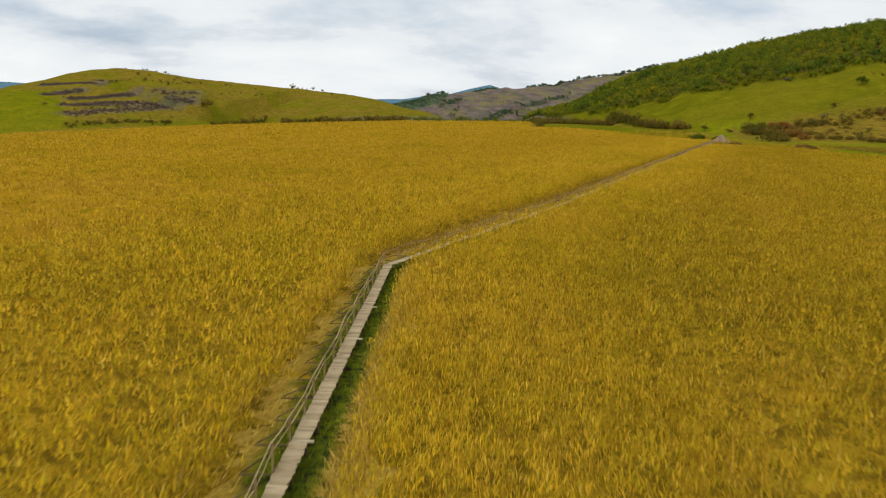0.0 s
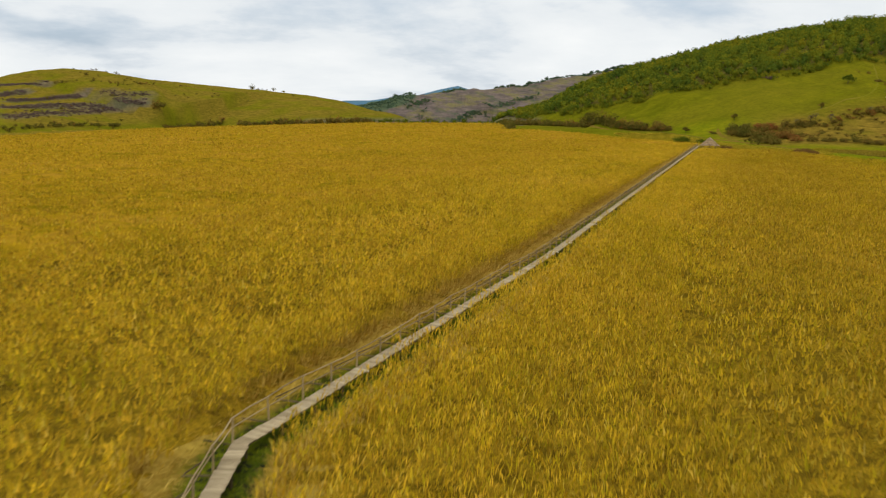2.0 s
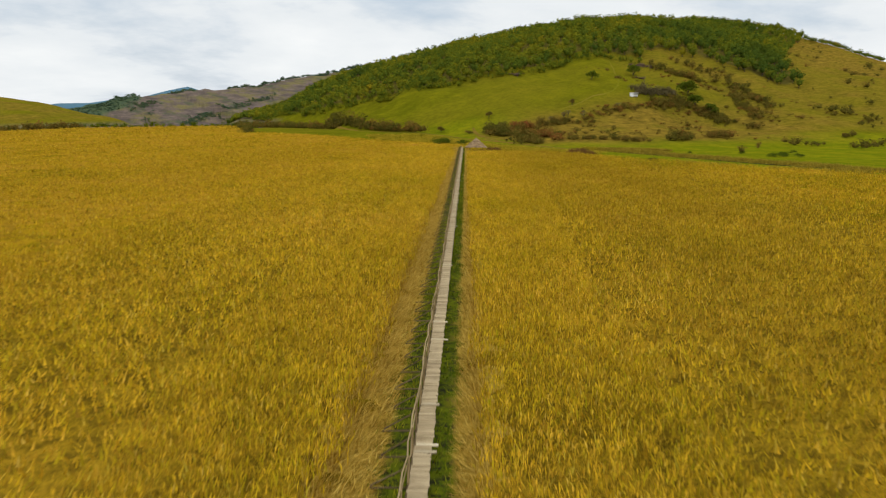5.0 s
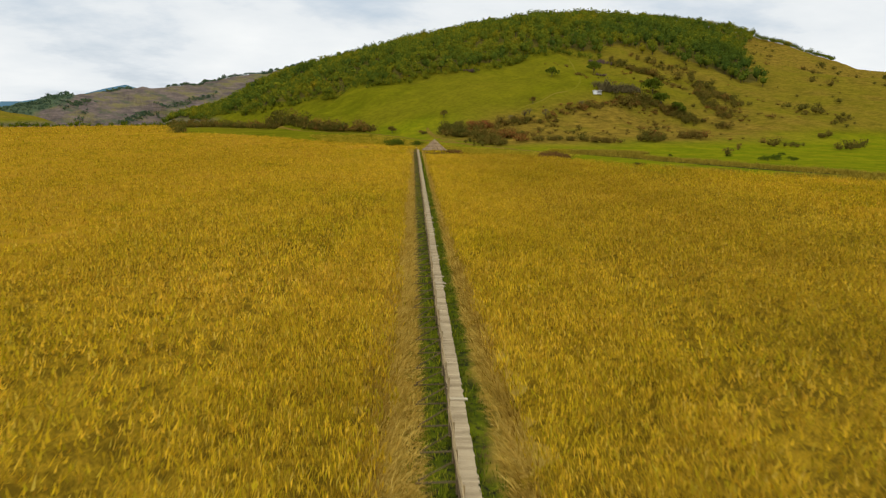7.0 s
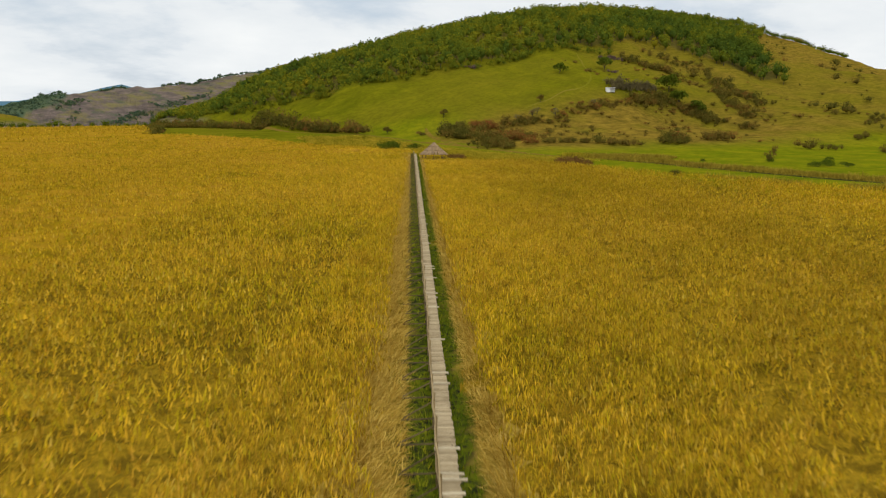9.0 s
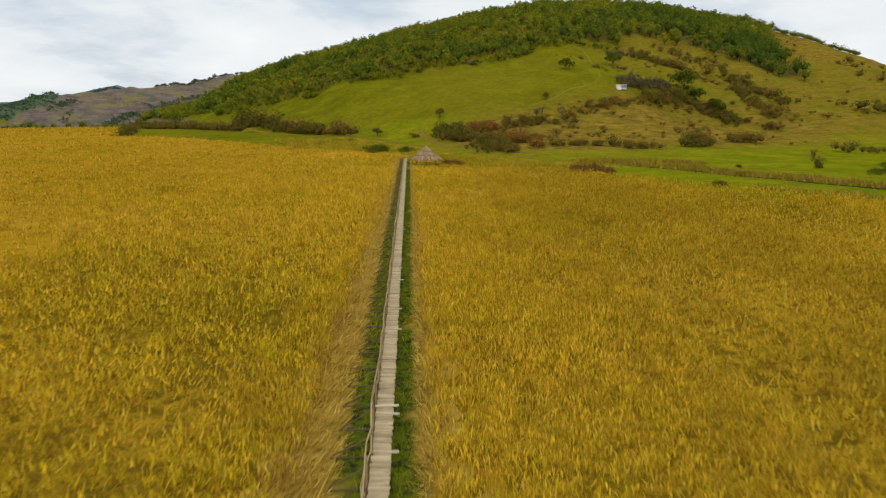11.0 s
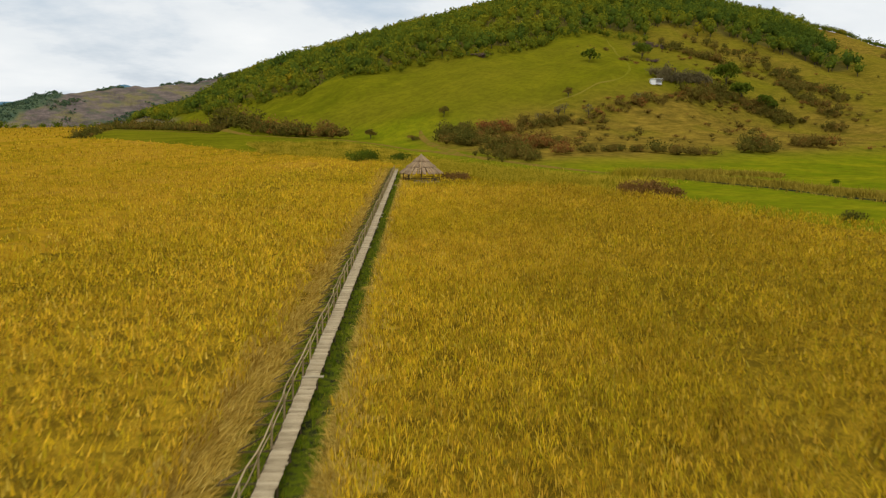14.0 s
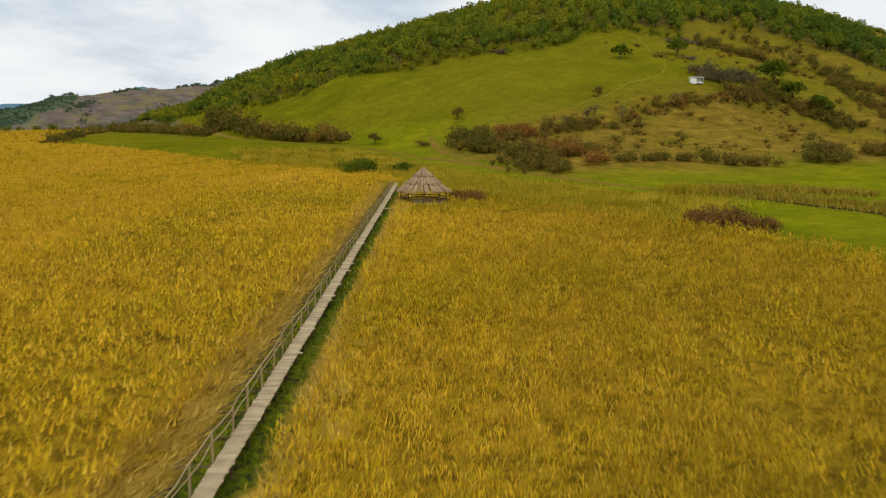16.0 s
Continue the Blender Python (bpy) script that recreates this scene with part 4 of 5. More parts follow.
def leaf_mesh(name, groups, material):
    v, f, t = gather([(g[0], g[1], g[2]) for g in groups])
    return raw_mesh(name, v, f, material, {"tint": t, "leaf": np.concatenate([g[3] for g in groups])})


def stems(at, height, radius, g):
    """Plain tapered three-sided stems for far trees."""
    n = len(at)
    a = np.linspace(0, 2 * math.pi, 3, endpoint=False)
    ring = np.stack([np.cos(a), np.sin(a), 0 * a], 1)
    lo = at[:, None] + radius[:, None, None] * ring - [0, 0, 0.4]
    hi = at[:, None] + 0.5 * radius[:, None, None] * ring + np.stack([g.normal(0, 0.2, n), g.normal(0, 0.2, n), height], 1)[:, None]
    v = np.concatenate([lo, hi], 1).reshape(-1, 3)
    k = 6 * np.arange(n)[:, None]
    f = np.concatenate([k + [i, (i + 1) % 3, 3 + (i + 1) % 3, 3 + i] for i in range(3)], 1).reshape(-1, 4)
    return v, f


def build_forest():
    g = np.random.default_rng(101)
    xs, ys = np.meshgrid(np.arange(80, 700, 5.9), np.arange(438, 1055, 5.9))
    x, y = (xs + g.uniform(-2.6, 2.6, xs.shape)).ravel(), (ys + g.uniform(-2.6, 2.6, ys.shape)).ravel()
    edge = 3 * waves(x, y, 60, 102) + 4 * waves(x, y, 22, 103)
    keep = inside(x + edge * 0.5, y + edge * 0.5, FOREST)
    # only the slope that faces the marsh and the crest carry trees that count
    keep &= (terrain(x, y) > terrain(x - 30, y - 30) - 3)
    x, y = x[keep], y[keep]
    n = len(x)
    r = g.uniform(2.3, 4.2, n)
    tall = g.uniform(0.92, 1.22, n) * r
    z = terrain(x, y)
    tint = np.clip(0.38 + 0.17 * g.normal(0, 1, n) + 0.16 * waves(x, y, 90, 104) + 0.25 * np.exp(-((x - 158) ** 2 + (y - 716) ** 2) / 700) - 0.30 * smoothstep(325, 375, x) * (1 - smoothstep(560, 640, y)), 0, 1)
    at = np.column_stack([x, y, z + 0.84 * tall + 0.5])
    # crowns that the hill itself hides from the marsh are plainer
    shown = np.zeros(n, bool)
    for ex, ey in ((0, 0), (20, 125), (73, 236)):
        k = np.linspace(0.25, 0.97, 60)[:, None]
        ground = terrain(ex + k * (x - ex), ey + k * (y - ey))
        shown |= (ground < 12 + k * (z + 2.0 * tall - 12) + 1.5).all(0)
    near = y < 640
    groups = [clump_leaves(at[m], np.column_stack([r, r, tall])[m], c, size, g, np.clip(tint + 0.04, 0, 1)[m], 0.14) for m, c, size in ((near & shown, 58, 0.138), (~near & shown, 32, 0.175))]
    # a core closes the crowns, its tint lowered to paint the shade inside
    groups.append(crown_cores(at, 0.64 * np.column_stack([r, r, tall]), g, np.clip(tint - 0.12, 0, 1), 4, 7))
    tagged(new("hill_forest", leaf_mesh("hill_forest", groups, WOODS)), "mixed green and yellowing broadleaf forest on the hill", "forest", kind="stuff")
    v, f = stems(np.column_stack([x, y, z]), tall + 1.0, r * 0.05 + 0.05, g)
    tagged(new("forest_trunks", raw_mesh("forest_trunks", v, f, BARK)), "slim dark trunks of the hillside forest", "forest", kind="stuff")


build_forest()


def scrub_places(line, width, per_m, g):
    pts = []
    for (ax, ay), (bx, by) in zip(line, line[1:]):
        n = math.hypot(bx - ax, by - ay)
        m = int(n * per_m)
        t, d = g.uniform(0, 1, m), g.normal(0, width, m)
        pts.append(np.column_stack([ax + t * (bx - ax) - d * (by - ay) / n, ay + t * (by - ay) + d * (bx - ax) / n]))
    return np.concatenate(pts)


def thicket(name, label, places, size, tint, material, seed, squash=0.9, count=115, leaf=0.105):
    g = np.random.default_rng(seed)
    x, y = places[:, 0], places[:, 1]
    n = len(x)
    r = size * np.exp(g.normal(-0.12, 0.36, n))
    at = np.column_stack([x, y, terrain(x, y) + r * squash * 0.75])
    groups = [clump_leaves(at, np.column_stack([r, r, r * squash]), count, leaf, g, np.clip(tint + g.normal(0, 0.17, n) + 0.20 * waves(x, y, 22, seed), 0, 1), 0.45, 0.45, 0.30),
              # bush core, tinted a little darker as inner shade
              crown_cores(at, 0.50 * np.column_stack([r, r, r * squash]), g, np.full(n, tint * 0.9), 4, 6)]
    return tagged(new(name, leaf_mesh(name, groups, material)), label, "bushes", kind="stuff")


def build_scrub():
    g = np.random.default_rng(111)
    row = scrub_places([(75, 722), (81, 690), (93, 620), (102, 570), (109, 534), (119, 501), (128, 476), (134, 463)], 1.7, 2.2, g)
    thicket("roadside_hedge", "low dark brown-green hedge of bushes along the dirt track", row, 1.7, 0.26, SCRUB, 112, 1.0, 50, 0.145)
    row = scrub_places([(112, 524), (120, 500), (128, 477), (133, 466)], 1.6, 0.8, g)
    thicket("hedge_brambles", "reddish-brown brambles standing up in the hedge", row, 1.9, 0.62, SCRUB, 157, 1.2)
    tip = np.concatenate([scrub_places([(56, 508), (59, 530), (62, 560)], 1.2, 0.7, g), scrub_places([(62, 560), (66, 620), (70, 690)], 1.5, 0.35, g)])
    thicket("spit_bushes", "dark low bushes on the green spit in the marsh", tip, 1.5, 0.2, SCRUB, 158, 0.8)
    olive = np.concatenate([scrub_places([(157, 434), (156, 424), (154, 413), (154, 403)], 2.0, 2.6, g), scrub_places([(163, 439), (164, 431), (166, 424)], 2.4, 2.6, g)])
    thicket("olive_thicket", "dense dark olive thicket beside the eroded track", olive, 1.5, 0.2, SCRUB, 113)
    red = scrub_places([(169, 435), (173, 431), (178, 430)], 1.5, 3.4, g)
    thicket("russet_thicket", "russet-red autumn thicket on the hill foot", red, 1.6, 0.86, SCRUB, 151)
    top = scrub_places([(179, 431), (185, 430), (190, 428), (196, 427)], 1.7, 2.4, g)
    thicket("bank_top_bushes", "dull olive and brown bushes along the upper edge of the bank", top, 1.5, 0.36, SCRUB, 116)
    red2 = scrub_places([(156, 398), (153, 390), (149, 378), (149, 371), (153, 369)], 2.6, 3.4, g)
    thicket("brown_thicket", "brown and olive autumn bushes on the lower slope", red2, 1.3, 0.28, SCRUB, 114)
    thicket("slope_bushes", "low olive bushes between the red thickets", np.column_stack([g.uniform(152, 178, 120), g.uniform(388, 426, 120)]), 1.1, 0.40, SCRUB, 159, 0.7, 80, 0.12)
    red3 = scrub_places([(158, 390), (160, 385), (165, 386)], 1.8, 4.0, g)
    thicket("red_leaved_bushes", "red-leaved autumn bushes on the lower slope", np.concatenate([red3, scrub_places([(159, 374), (161, 373), (163, 374)], 0.8, 2.2, g)]), 1.5, 0.84, SCRUB, 128)
    foot = np.concatenate([scrub_places([(166, 375), (171, 374), (177, 375), (182, 372)], 1.2, 1.9, g), scrub_places([(183, 369), (187, 366), (190, 365), (197, 364)], 1.2, 1.9, g)])
    thicket("slope_foot_bushes", "scattered grey-green bushes at the slope foot", foot, 1.5, 0.38, SCRUB, 115, 0.65)
    mid_row = np.concatenate([scrub_places([(196, 423), (201, 425), (205, 426)], 1.6, 1.6, g), scrub_places([(205, 426), (209, 428), (222, 430), (232, 432), (246, 436)], 1.9, 1.7, g), [(197, 418), (199, 417), (200.5, 416.5), (219, 434), (220, 435), (218, 434.5)]])
    thicket("bank_crown_bushes", "dull brown bushes above the dry bank", mid_row, 1.35, 0.42, SCRUB, 152, 0.75)
    foot2 = scrub_places([(207, 366), (213, 367), (219, 367)], 1.6, 2.4, g)
    thicket("slope_foot_shrubs", "taller grey-green shrubs at the slope foot", np.concatenate([foot2, scrub_places([(216, 373), (222, 376)], 1.4, 1.2, g)]), 1.7, 0.26, SCRUB, 129)
    thicket("slope_corner_clump", "big dull brown clump at the corner of the slope", scrub_places([(233, 374), (237, 373), (243, 375)], 2.2, 3.0, g), 2.0, 0.4, SCRUB, 146)
    gully = scrub_places([(244, 449), (253, 451), (262, 452), (271, 455)], 1.8, 4.5, g)
    thicket("gully_thicket", "grey-brown leafless thicket behind the shelter", gully, 1.3, 0.3, TWIGGY, 130, 1.3)
    gully2 = scrub_places([(248, 436), (257, 439), (264, 442), (270, 446)], 2.6, 3.6, g)
    thicket("gully_side_bushes", "dull brown and olive bushes along the gully rim", gully2, 1.5, 0.3, SCRUB, 131)
    chain = scrub_places([(267, 447), (270, 440), (275, 436), (279, 432), (281, 427), (280, 422)], 2.6, 3.8, g)
    thicket("spur_bushes", "dark olive bushes strung down the gully side", chain, 1.6, 0.16, SCRUB, 153)
    high = np.concatenate([scrub_places([(299, 522), (302, 512), (305, 505), (307, 496), (320, 499)], 3.0, 1.6, g), scrub_places([(320, 530), (335, 515), (340, 500)], 4.0, 1.0, g)])
    thicket("upper_slope_bushes", "olive bushes below the forest edge", high, 1.7, 0.24, SCRUB, 132)
    thicket("purple_brush", "low purple-brown brush at the top of the meadow", np.concatenate([scrub_places([(286, 522), (292, 519), (298, 516)], 1.2, 2.4, g), scrub_places([(275, 497), (279, 495)], 0.8, 2.0, g), scrub_places([(205, 521), (214, 518)], 1.0, 1.0, g)]), 1.0, 0.5, HEATHER, 161, 0.6)
    low = np.concatenate([scrub_places([(335, 497), (336, 485), (333, 468), (324, 449), (319, 432)], 2.6, 1.5, g), scrub_places([(323, 469), (308, 448), (302, 430), (300, 420)], 2.4, 1.6, g), scrub_places([(289, 415), (288, 409)], 1.2, 2.0, g)])
    thicket("lower_flank_bushes", "brownish bushes down the dry flank", low, 1.6, 0.26, SCRUB, 133)
    rows = np.concatenate([scrub_places([(330, 386), (336, 389), (345, 394), (352, 399)], 2.0, 1.0, g), scrub_places([(249, 348), (262, 348), (273, 347)], 1.4, 0.7, g), scrub_places([(259, 322), (275, 330), (290, 338)], 1.2, 0.8, g), scrub_places([(289, 363), (306, 367)], 1.0, 0.7, g), [(223, 332), (224, 333), (189, 300)]])
    thicket("valley_hedge", "dark hedge on the bright valley meadow", rows, 1.3, 0.2, SCRUB, 154)
    flank = np.column_stack([g.uniform(285, 700, 2000), g.uniform(396, 780, 2000)])
    flank = flank[(ridge(flank[:, 0], flank[:, 1], RIGHT_HILL) > 4) & ~inside(flank[:, 0], flank[:, 1], FOREST) & (waves(flank[:, 0], flank[:, 1], 60, 117) + 0.5 * waves(flank[:, 0], flank[:, 1], 21, 156) > 0.62)]
    thicket("flank_scrub", "scattered scrub over the dry hill flank", flank, 2.0, 0.22, SCRUB, 118, 0.75, 60, 0.12)
    bank = np.concatenate([np.column_stack([g.uniform(190, 270, 9), g.uniform(388, 428, 9)]), [(237, 413), (238, 414), (236, 413.5), (216, 387), (217, 388)]])
    mixed = np.column_stack([g.uniform(150, 262, 420), g.uniform(366, 440, 420)])
    mixed = mixed[(waves(mixed[:, 0], mixed[:, 1], 26, 162) + 0.6 * waves(mixed[:, 0], mixed[:, 1], 9, 163) > 0.25) & (terrain(mixed[:, 0], mixed[:, 1]) > 3.2) & (from_line(mixed[:, 0], mixed[:, 1], [(148, 396), (158, 440), (240, 441)])[0] > 3)]
    thicket("slope_brush", "low brown and olive brush spread over the dry bank", mixed, 1.15, 0.46, SCRUB, 164, 0.45, 70, 0.105)
    thicket("bank_shrubs", "small shrubs dotted over the dry bank", bank, 0.9, 0.34, SCRUB, 119)
    rough = np.column_stack([g.uniform(252, 350, 420), g.uniform(402, 522, 420)])
    rough = rough[(waves(rough[:, 0], rough[:, 1], 30, 165) + 0.7 * waves(rough[:, 0], rough[:, 1], 11, 166) > 0.1) & ~inside(rough[:, 0], rough[:, 1], FOREST) & (terrain(rough[:, 0], rough[:, 1]) > 7)]
    thicket("flank_brush", "low russet and brown brush over the dry hillside", rough, 1.5, 0.48, SCRUB, 167, 0.45, 60, 0.12)
    edge = scrub_places([(105, 880), (118, 828), (126, 766), (138, 728), (150, 706), (164, 686), (178, 666), (180, 638), (175, 604), (165, 564), (158, 546), (167, 539), (183, 541), (196, 533), (206, 522), (220, 519), (243, 530), (256, 534), (283, 536), (298, 528)], 2.0, 0.8, g)
    thicket("forest_edge_bushes", "bushes along the lower edge of the forest", edge, 1.9, 0.42, WOODS, 120, 1.0, 60, 0.13)
    for line, half, strong in BRUSH:
        p = scrub_places(line, half * 0.46, 10.0 * strong, g)
        thicket("terrace_brush", "low dull purple-brown brush along a grassy terrace", p, 0.8, 0.4, HEATHER, 140 + int(half), 0.45, 20, 0.26)
    p = scrub_places([(-321, 783), (-290, 792), (-260, 792), (-247, 830)], 1.5, 0.5, g)
    thicket("terrace_hedge", "thin broken hedge across the western hill", p, 1.3, 0.3, SCRUB, 147, 0.6, 24, 0.24)
    spots = np.column_stack([g.uniform(-330, -150, 150), g.uniform(650, 880, 150)])
    spots = spots[ridge(spots[:, 0], spots[:, 1], LEFT_HILL, 1.7) > 3]
    thicket("hillside_shrubs", "single low shrubs dotted over the western hill", spots, 1.3, 0.35, SCRUB, 148, 0.6, 22, 0.24)
    west0 = scrub_places([(-286, 620), (-262, 668), (-239, 709)], 2.2, 0.8, g)
    thicket("marsh_foot_hedge", "dark hedge at the foot of the western hill", west0, 1.7, 0.2, SCRUB, 149, 0.7)
    west = scrub_places([(-218, 750), (-196, 776), (-176, 800)], 3.0, 0.9, g)
    thicket("marsh_edge_bushes", "dark bushes where marsh meets the western hill", west, 2.4, 0.3, SCRUB, 121)
    west2 = scrub_places([(-150, 740), (-120, 712), (-95, 704), (-60, 712), (-38, 742)], 3.0, 1.2, g)
    thicket("marsh_edge_willows", "greenish bushes along the far marsh edge", west2, 2.6, 0.35, SCRUB, 122, 0.8, 30, 0.2)
    far = scrub_places([(-40, 758), (0, 752), (40, 748), (72, 738), (82, 760), (92, 800), (100, 850)], 3.0, 0.8, g)
    thicket("far_meadow_bushes", "pale green bushes at the far end of the marsh", far, 2.0, 0.62, GREENTREE, 123, 0.8, 60, 0.13)
    ridge_line = scrub_places([(240, 2606), (340, 2610), (415, 2612), (530, 2580), (646, 2545), (800, 2510)], 6.0, 0.9, g)
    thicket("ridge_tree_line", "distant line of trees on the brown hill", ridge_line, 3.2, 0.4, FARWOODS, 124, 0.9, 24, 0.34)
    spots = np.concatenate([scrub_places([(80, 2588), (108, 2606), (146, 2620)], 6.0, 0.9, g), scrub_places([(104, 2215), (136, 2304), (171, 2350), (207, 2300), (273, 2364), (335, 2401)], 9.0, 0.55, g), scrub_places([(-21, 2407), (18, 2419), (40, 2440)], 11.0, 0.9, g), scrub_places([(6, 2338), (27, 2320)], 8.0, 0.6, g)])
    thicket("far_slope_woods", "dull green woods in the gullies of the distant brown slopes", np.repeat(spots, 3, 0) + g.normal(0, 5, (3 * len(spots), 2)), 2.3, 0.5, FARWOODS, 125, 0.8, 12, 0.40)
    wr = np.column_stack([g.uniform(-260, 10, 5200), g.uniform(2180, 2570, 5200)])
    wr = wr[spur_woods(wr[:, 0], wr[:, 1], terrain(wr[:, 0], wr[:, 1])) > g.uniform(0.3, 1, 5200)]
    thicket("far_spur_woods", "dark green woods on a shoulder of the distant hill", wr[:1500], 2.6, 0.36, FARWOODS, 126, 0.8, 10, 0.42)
    crest = scrub_places([(672, 800), (695, 790), (712, 777), (726, 763), (737, 751)], 5.0, 2.2, g)
    thicket("crest_trees", "row of trees along the far end of the ridge", crest, 2.1, 0.25, WOODS, 134, 0.9, 60, 0.14)
    tops = scrub_places([(-178, 944), (-150, 931)], 1.5, 0.2, g)
    thicket("hilltop_bushes", "few bushes on the skyline of the western hill", np.concatenate([tops, [(-330, 912), (-300, 922), (-140, 924), (-128, 912)]]), 2.6, 0.3, SCRUB, 127)


build_scrub()


def tree(name, label, at, height, crown, material, tint, seed, trunk_share=0.35, lobes=9, count=84, leaf=0.17, lean=0.0, group=""):
    """A single tree: tapered trunk, limbs, and a crown of leaf sprays round the limb ends."""
    g = np.random.default_rng(seed)
    x, y = at
    root = thing(name, (x, y, float(terrain(x, y)) - 0.1), label, "tree", group)
    fork = height * trunk_share
    rod_bm = bmesh.new()
    rod(rod_bm, [(0, 0, -0.3), (0.05, 0.02, fork * 0.5), (0.1 + lean, -0.04, fork), (0.1 + 2 * lean, 0, height * 0.8)], [0.035 * height, 0.028 * height, 0.022 * height, 0.006 * height], 7)
    bole = part("trunk", rod_bm, BARK, root)
    ends = []
    limb_bm = bmesh.new()
    for k in range(lobes):
        a, up = 2 * math.pi * k / lobes + g.uniform(-0.3, 0.3), g.uniform(0.45, 0.98)
        reach = crown * g.uniform(0.45, 0.8) * (1.15 - 0.5 * up)
        end = (reach * math.cos(a) + lean, reach * math.sin(a), height * up)
        rod(limb_bm, [(0.1 + lean, 0, fork * g.uniform(0.75, 1.3)), (0.5 * end[0], 0.5 * end[1], 0.5 * (fork + end[2]) + 0.06 * height), end], [0.014 * height, 0.009 * height, 0.004 * height], 5)
        ends.append(end)
    part("limbs", limb_bm, BARK, bole)
    ends = np.array(ends + [(2 * lean, 0, height * 0.92)])
    r = crown * g.uniform(0.34, 0.52, len(ends))
    groups = [clump_leaves(ends, np.column_stack([r, r, 0.8 * r]), count, leaf, g, np.clip(tint + g.normal(0, 0.1, len(ends)), 0, 1))]
    put("crown", leaf_mesh("crown", groups, material), root)
    return root


tree("roadside_tree", "dark bare-branched tree among the bushes by the track", (107.5, 533), 8.4, 6.4, SCRUB, 0.18, 131, 0.2, 16, 60, 0.11)
tree("meadow_tree", "small round green tree on the upper meadow", (275.8, 501.6), 5.6, 4.4, GREENTREE, 0.5, 132, 0.25)
tree("meadow_tree", "low spreading tree on the open meadow", (236.3, 481), 4.0, 4.4, GREENTREE, 0.45, 133, 0.3, 8, 26, 0.26, 0.5)
tree("sapling", "small dark sapling in the grass slope", (164.2, 452), 3.2, 2.2, SCRUB, 0.3, 134, group="saplings on the meadow")
tree("sapling", "small dark sapling in the grass slope", (141.5, 457.5), 3.0, 2.2, SCRUB, 0.3, 135, group="saplings on the meadow")
tree("sapling", "slender sapling beside the meadow path", (205, 444), 3.0, 1.8, SCRUB, 0.35, 136, group="saplings on the meadow")
for k, (x, y, h) in enumerate([(202, 427, 3.8), (194, 431.5, 3.4), (197, 433, 3.2), (187, 431, 3.0), (223, 431, 2.8)]):
    tree("bare_shrub_tree", "thin leafless tree standing above the thicket", (x, y), h, 1.9, TWIGGY, 0.5, 230 + k, 0.3, 9, 14, 0.2, group="bare trees above the thicket")
tree("green_tree", "full green tree in the gully thicket", (281, 456), 6.5, 6.0, GREENTREE, 0.5, 137, 0.22, 11, group="green trees in the gully")
tree("green_tree", "full green tree in the gully thicket", (274, 440), 5.0, 4.6, GREENTREE, 0.45, 138, 0.22, 10, group="green trees in the gully")
tree("green_tree", "dark green tree on the gully side", (278.5, 432.5), 5.2, 4.2, GREENTREE, 0.35, 139, 0.22, 10, group="green trees in the gully")


def bush(name, label, at, size, tint, material, seed, squash=0.75, count=150, group=""):
    g = np.random.default_rng(seed)
    x, y = at
    root = thing(name, (x, y, float(terrain(x, y)) - 0.05), label, "bush", group)
    lobes = g.normal(0, 0.33 * size, (7, 3)) * [1, 1, 0.3] + [0, 0, 0.5 * size * squash]
    r = size * g.uniform(0.38, 0.6, 7)
    put("foliage", leaf_mesh("foliage", [clump_leaves(lobes, np.column_stack([r, r, squash * r]), count // 7 + 110, 0.09, g, np.clip(tint + g.normal(0, 0.12, 7), 0, 1), 0.4, 0.45, 0.28)], material), root)
    bm = bmesh.new()
    for k in range(6):
        a = k * 1.05 + 0.3
        rod(bm, [(0.1 * math.cos(a), 0.1 * math.sin(a), -0.1), (0.35 * size * math.cos(a), 0.35 * size * math.sin(a), 0.6 * size * squash)], [0.035, 0.012], 4)
    part("stems", bm, BARK, root)
    return root


bush("round_bush", "round dark green bush beside the thatched hut", (126.0, 388), 3.0, 0.2, GREENTREE, 141)
bush("oval_bush", "oval dark bush at the fork of the tracks", (149.5, 440.5), 2.5, 0.25, SCRUB, 142, 0.5)
bush("willow_bush", "tall olive-green herb clump at the reed edge", (114.5, 384.5), 3.4, 0.45, GREENTREE, 143, 0.95, 300, group="herb clumps at the reed edge")
bush("willow_bush", "tall olive-green herb clump at the reed edge", (118.0, 386.5), 3.2, 0.4, GREENTREE, 144, 0.95, 300, group="herb clumps at the reed edge")
for k, (x, y, s) in enumerate([(129.0, 304.0, 2.5), (130.0, 302.0, 3.0), (131.0, 300.0, 3.0), (131.8, 298.0, 2.5)]):
    bush("brown_bush", "low reddish-brown leafless bush in the marsh edge", (x, y), s, 0.35, REDBROWN, 150 + k, 0.95, 300, "brown bushes at the marsh edge")
bush("small_bush", "small dark bush on the wet meadow", (138.4, 274.8), 1.7, 0.25, SCRUB, 155)
for k, (x, y, s) in enumerate([(188, 284, 2.2), (192, 284, 2.4), (197, 283, 2.2), (189, 300, 1.3), (178, 312, 1.2), (210, 300, 1.6)]):
    bush("meadow_bush", "dark green bush on the valley meadow", (x, y), s, 0.25, GREENTREE, 160 + k, 0.5, group="bushes on the valley meadow")
for k, (x, y, s) in enumerate([(117.4, 337.5, 2.1), (118.9, 336.6, 1.8)]):
    bush("dead_bush", "dry reddish bush leaning at the hut", (x, y), s, 0.4, REDBROWN, 170 + k, 0.9, group="dry bushes at the hut")


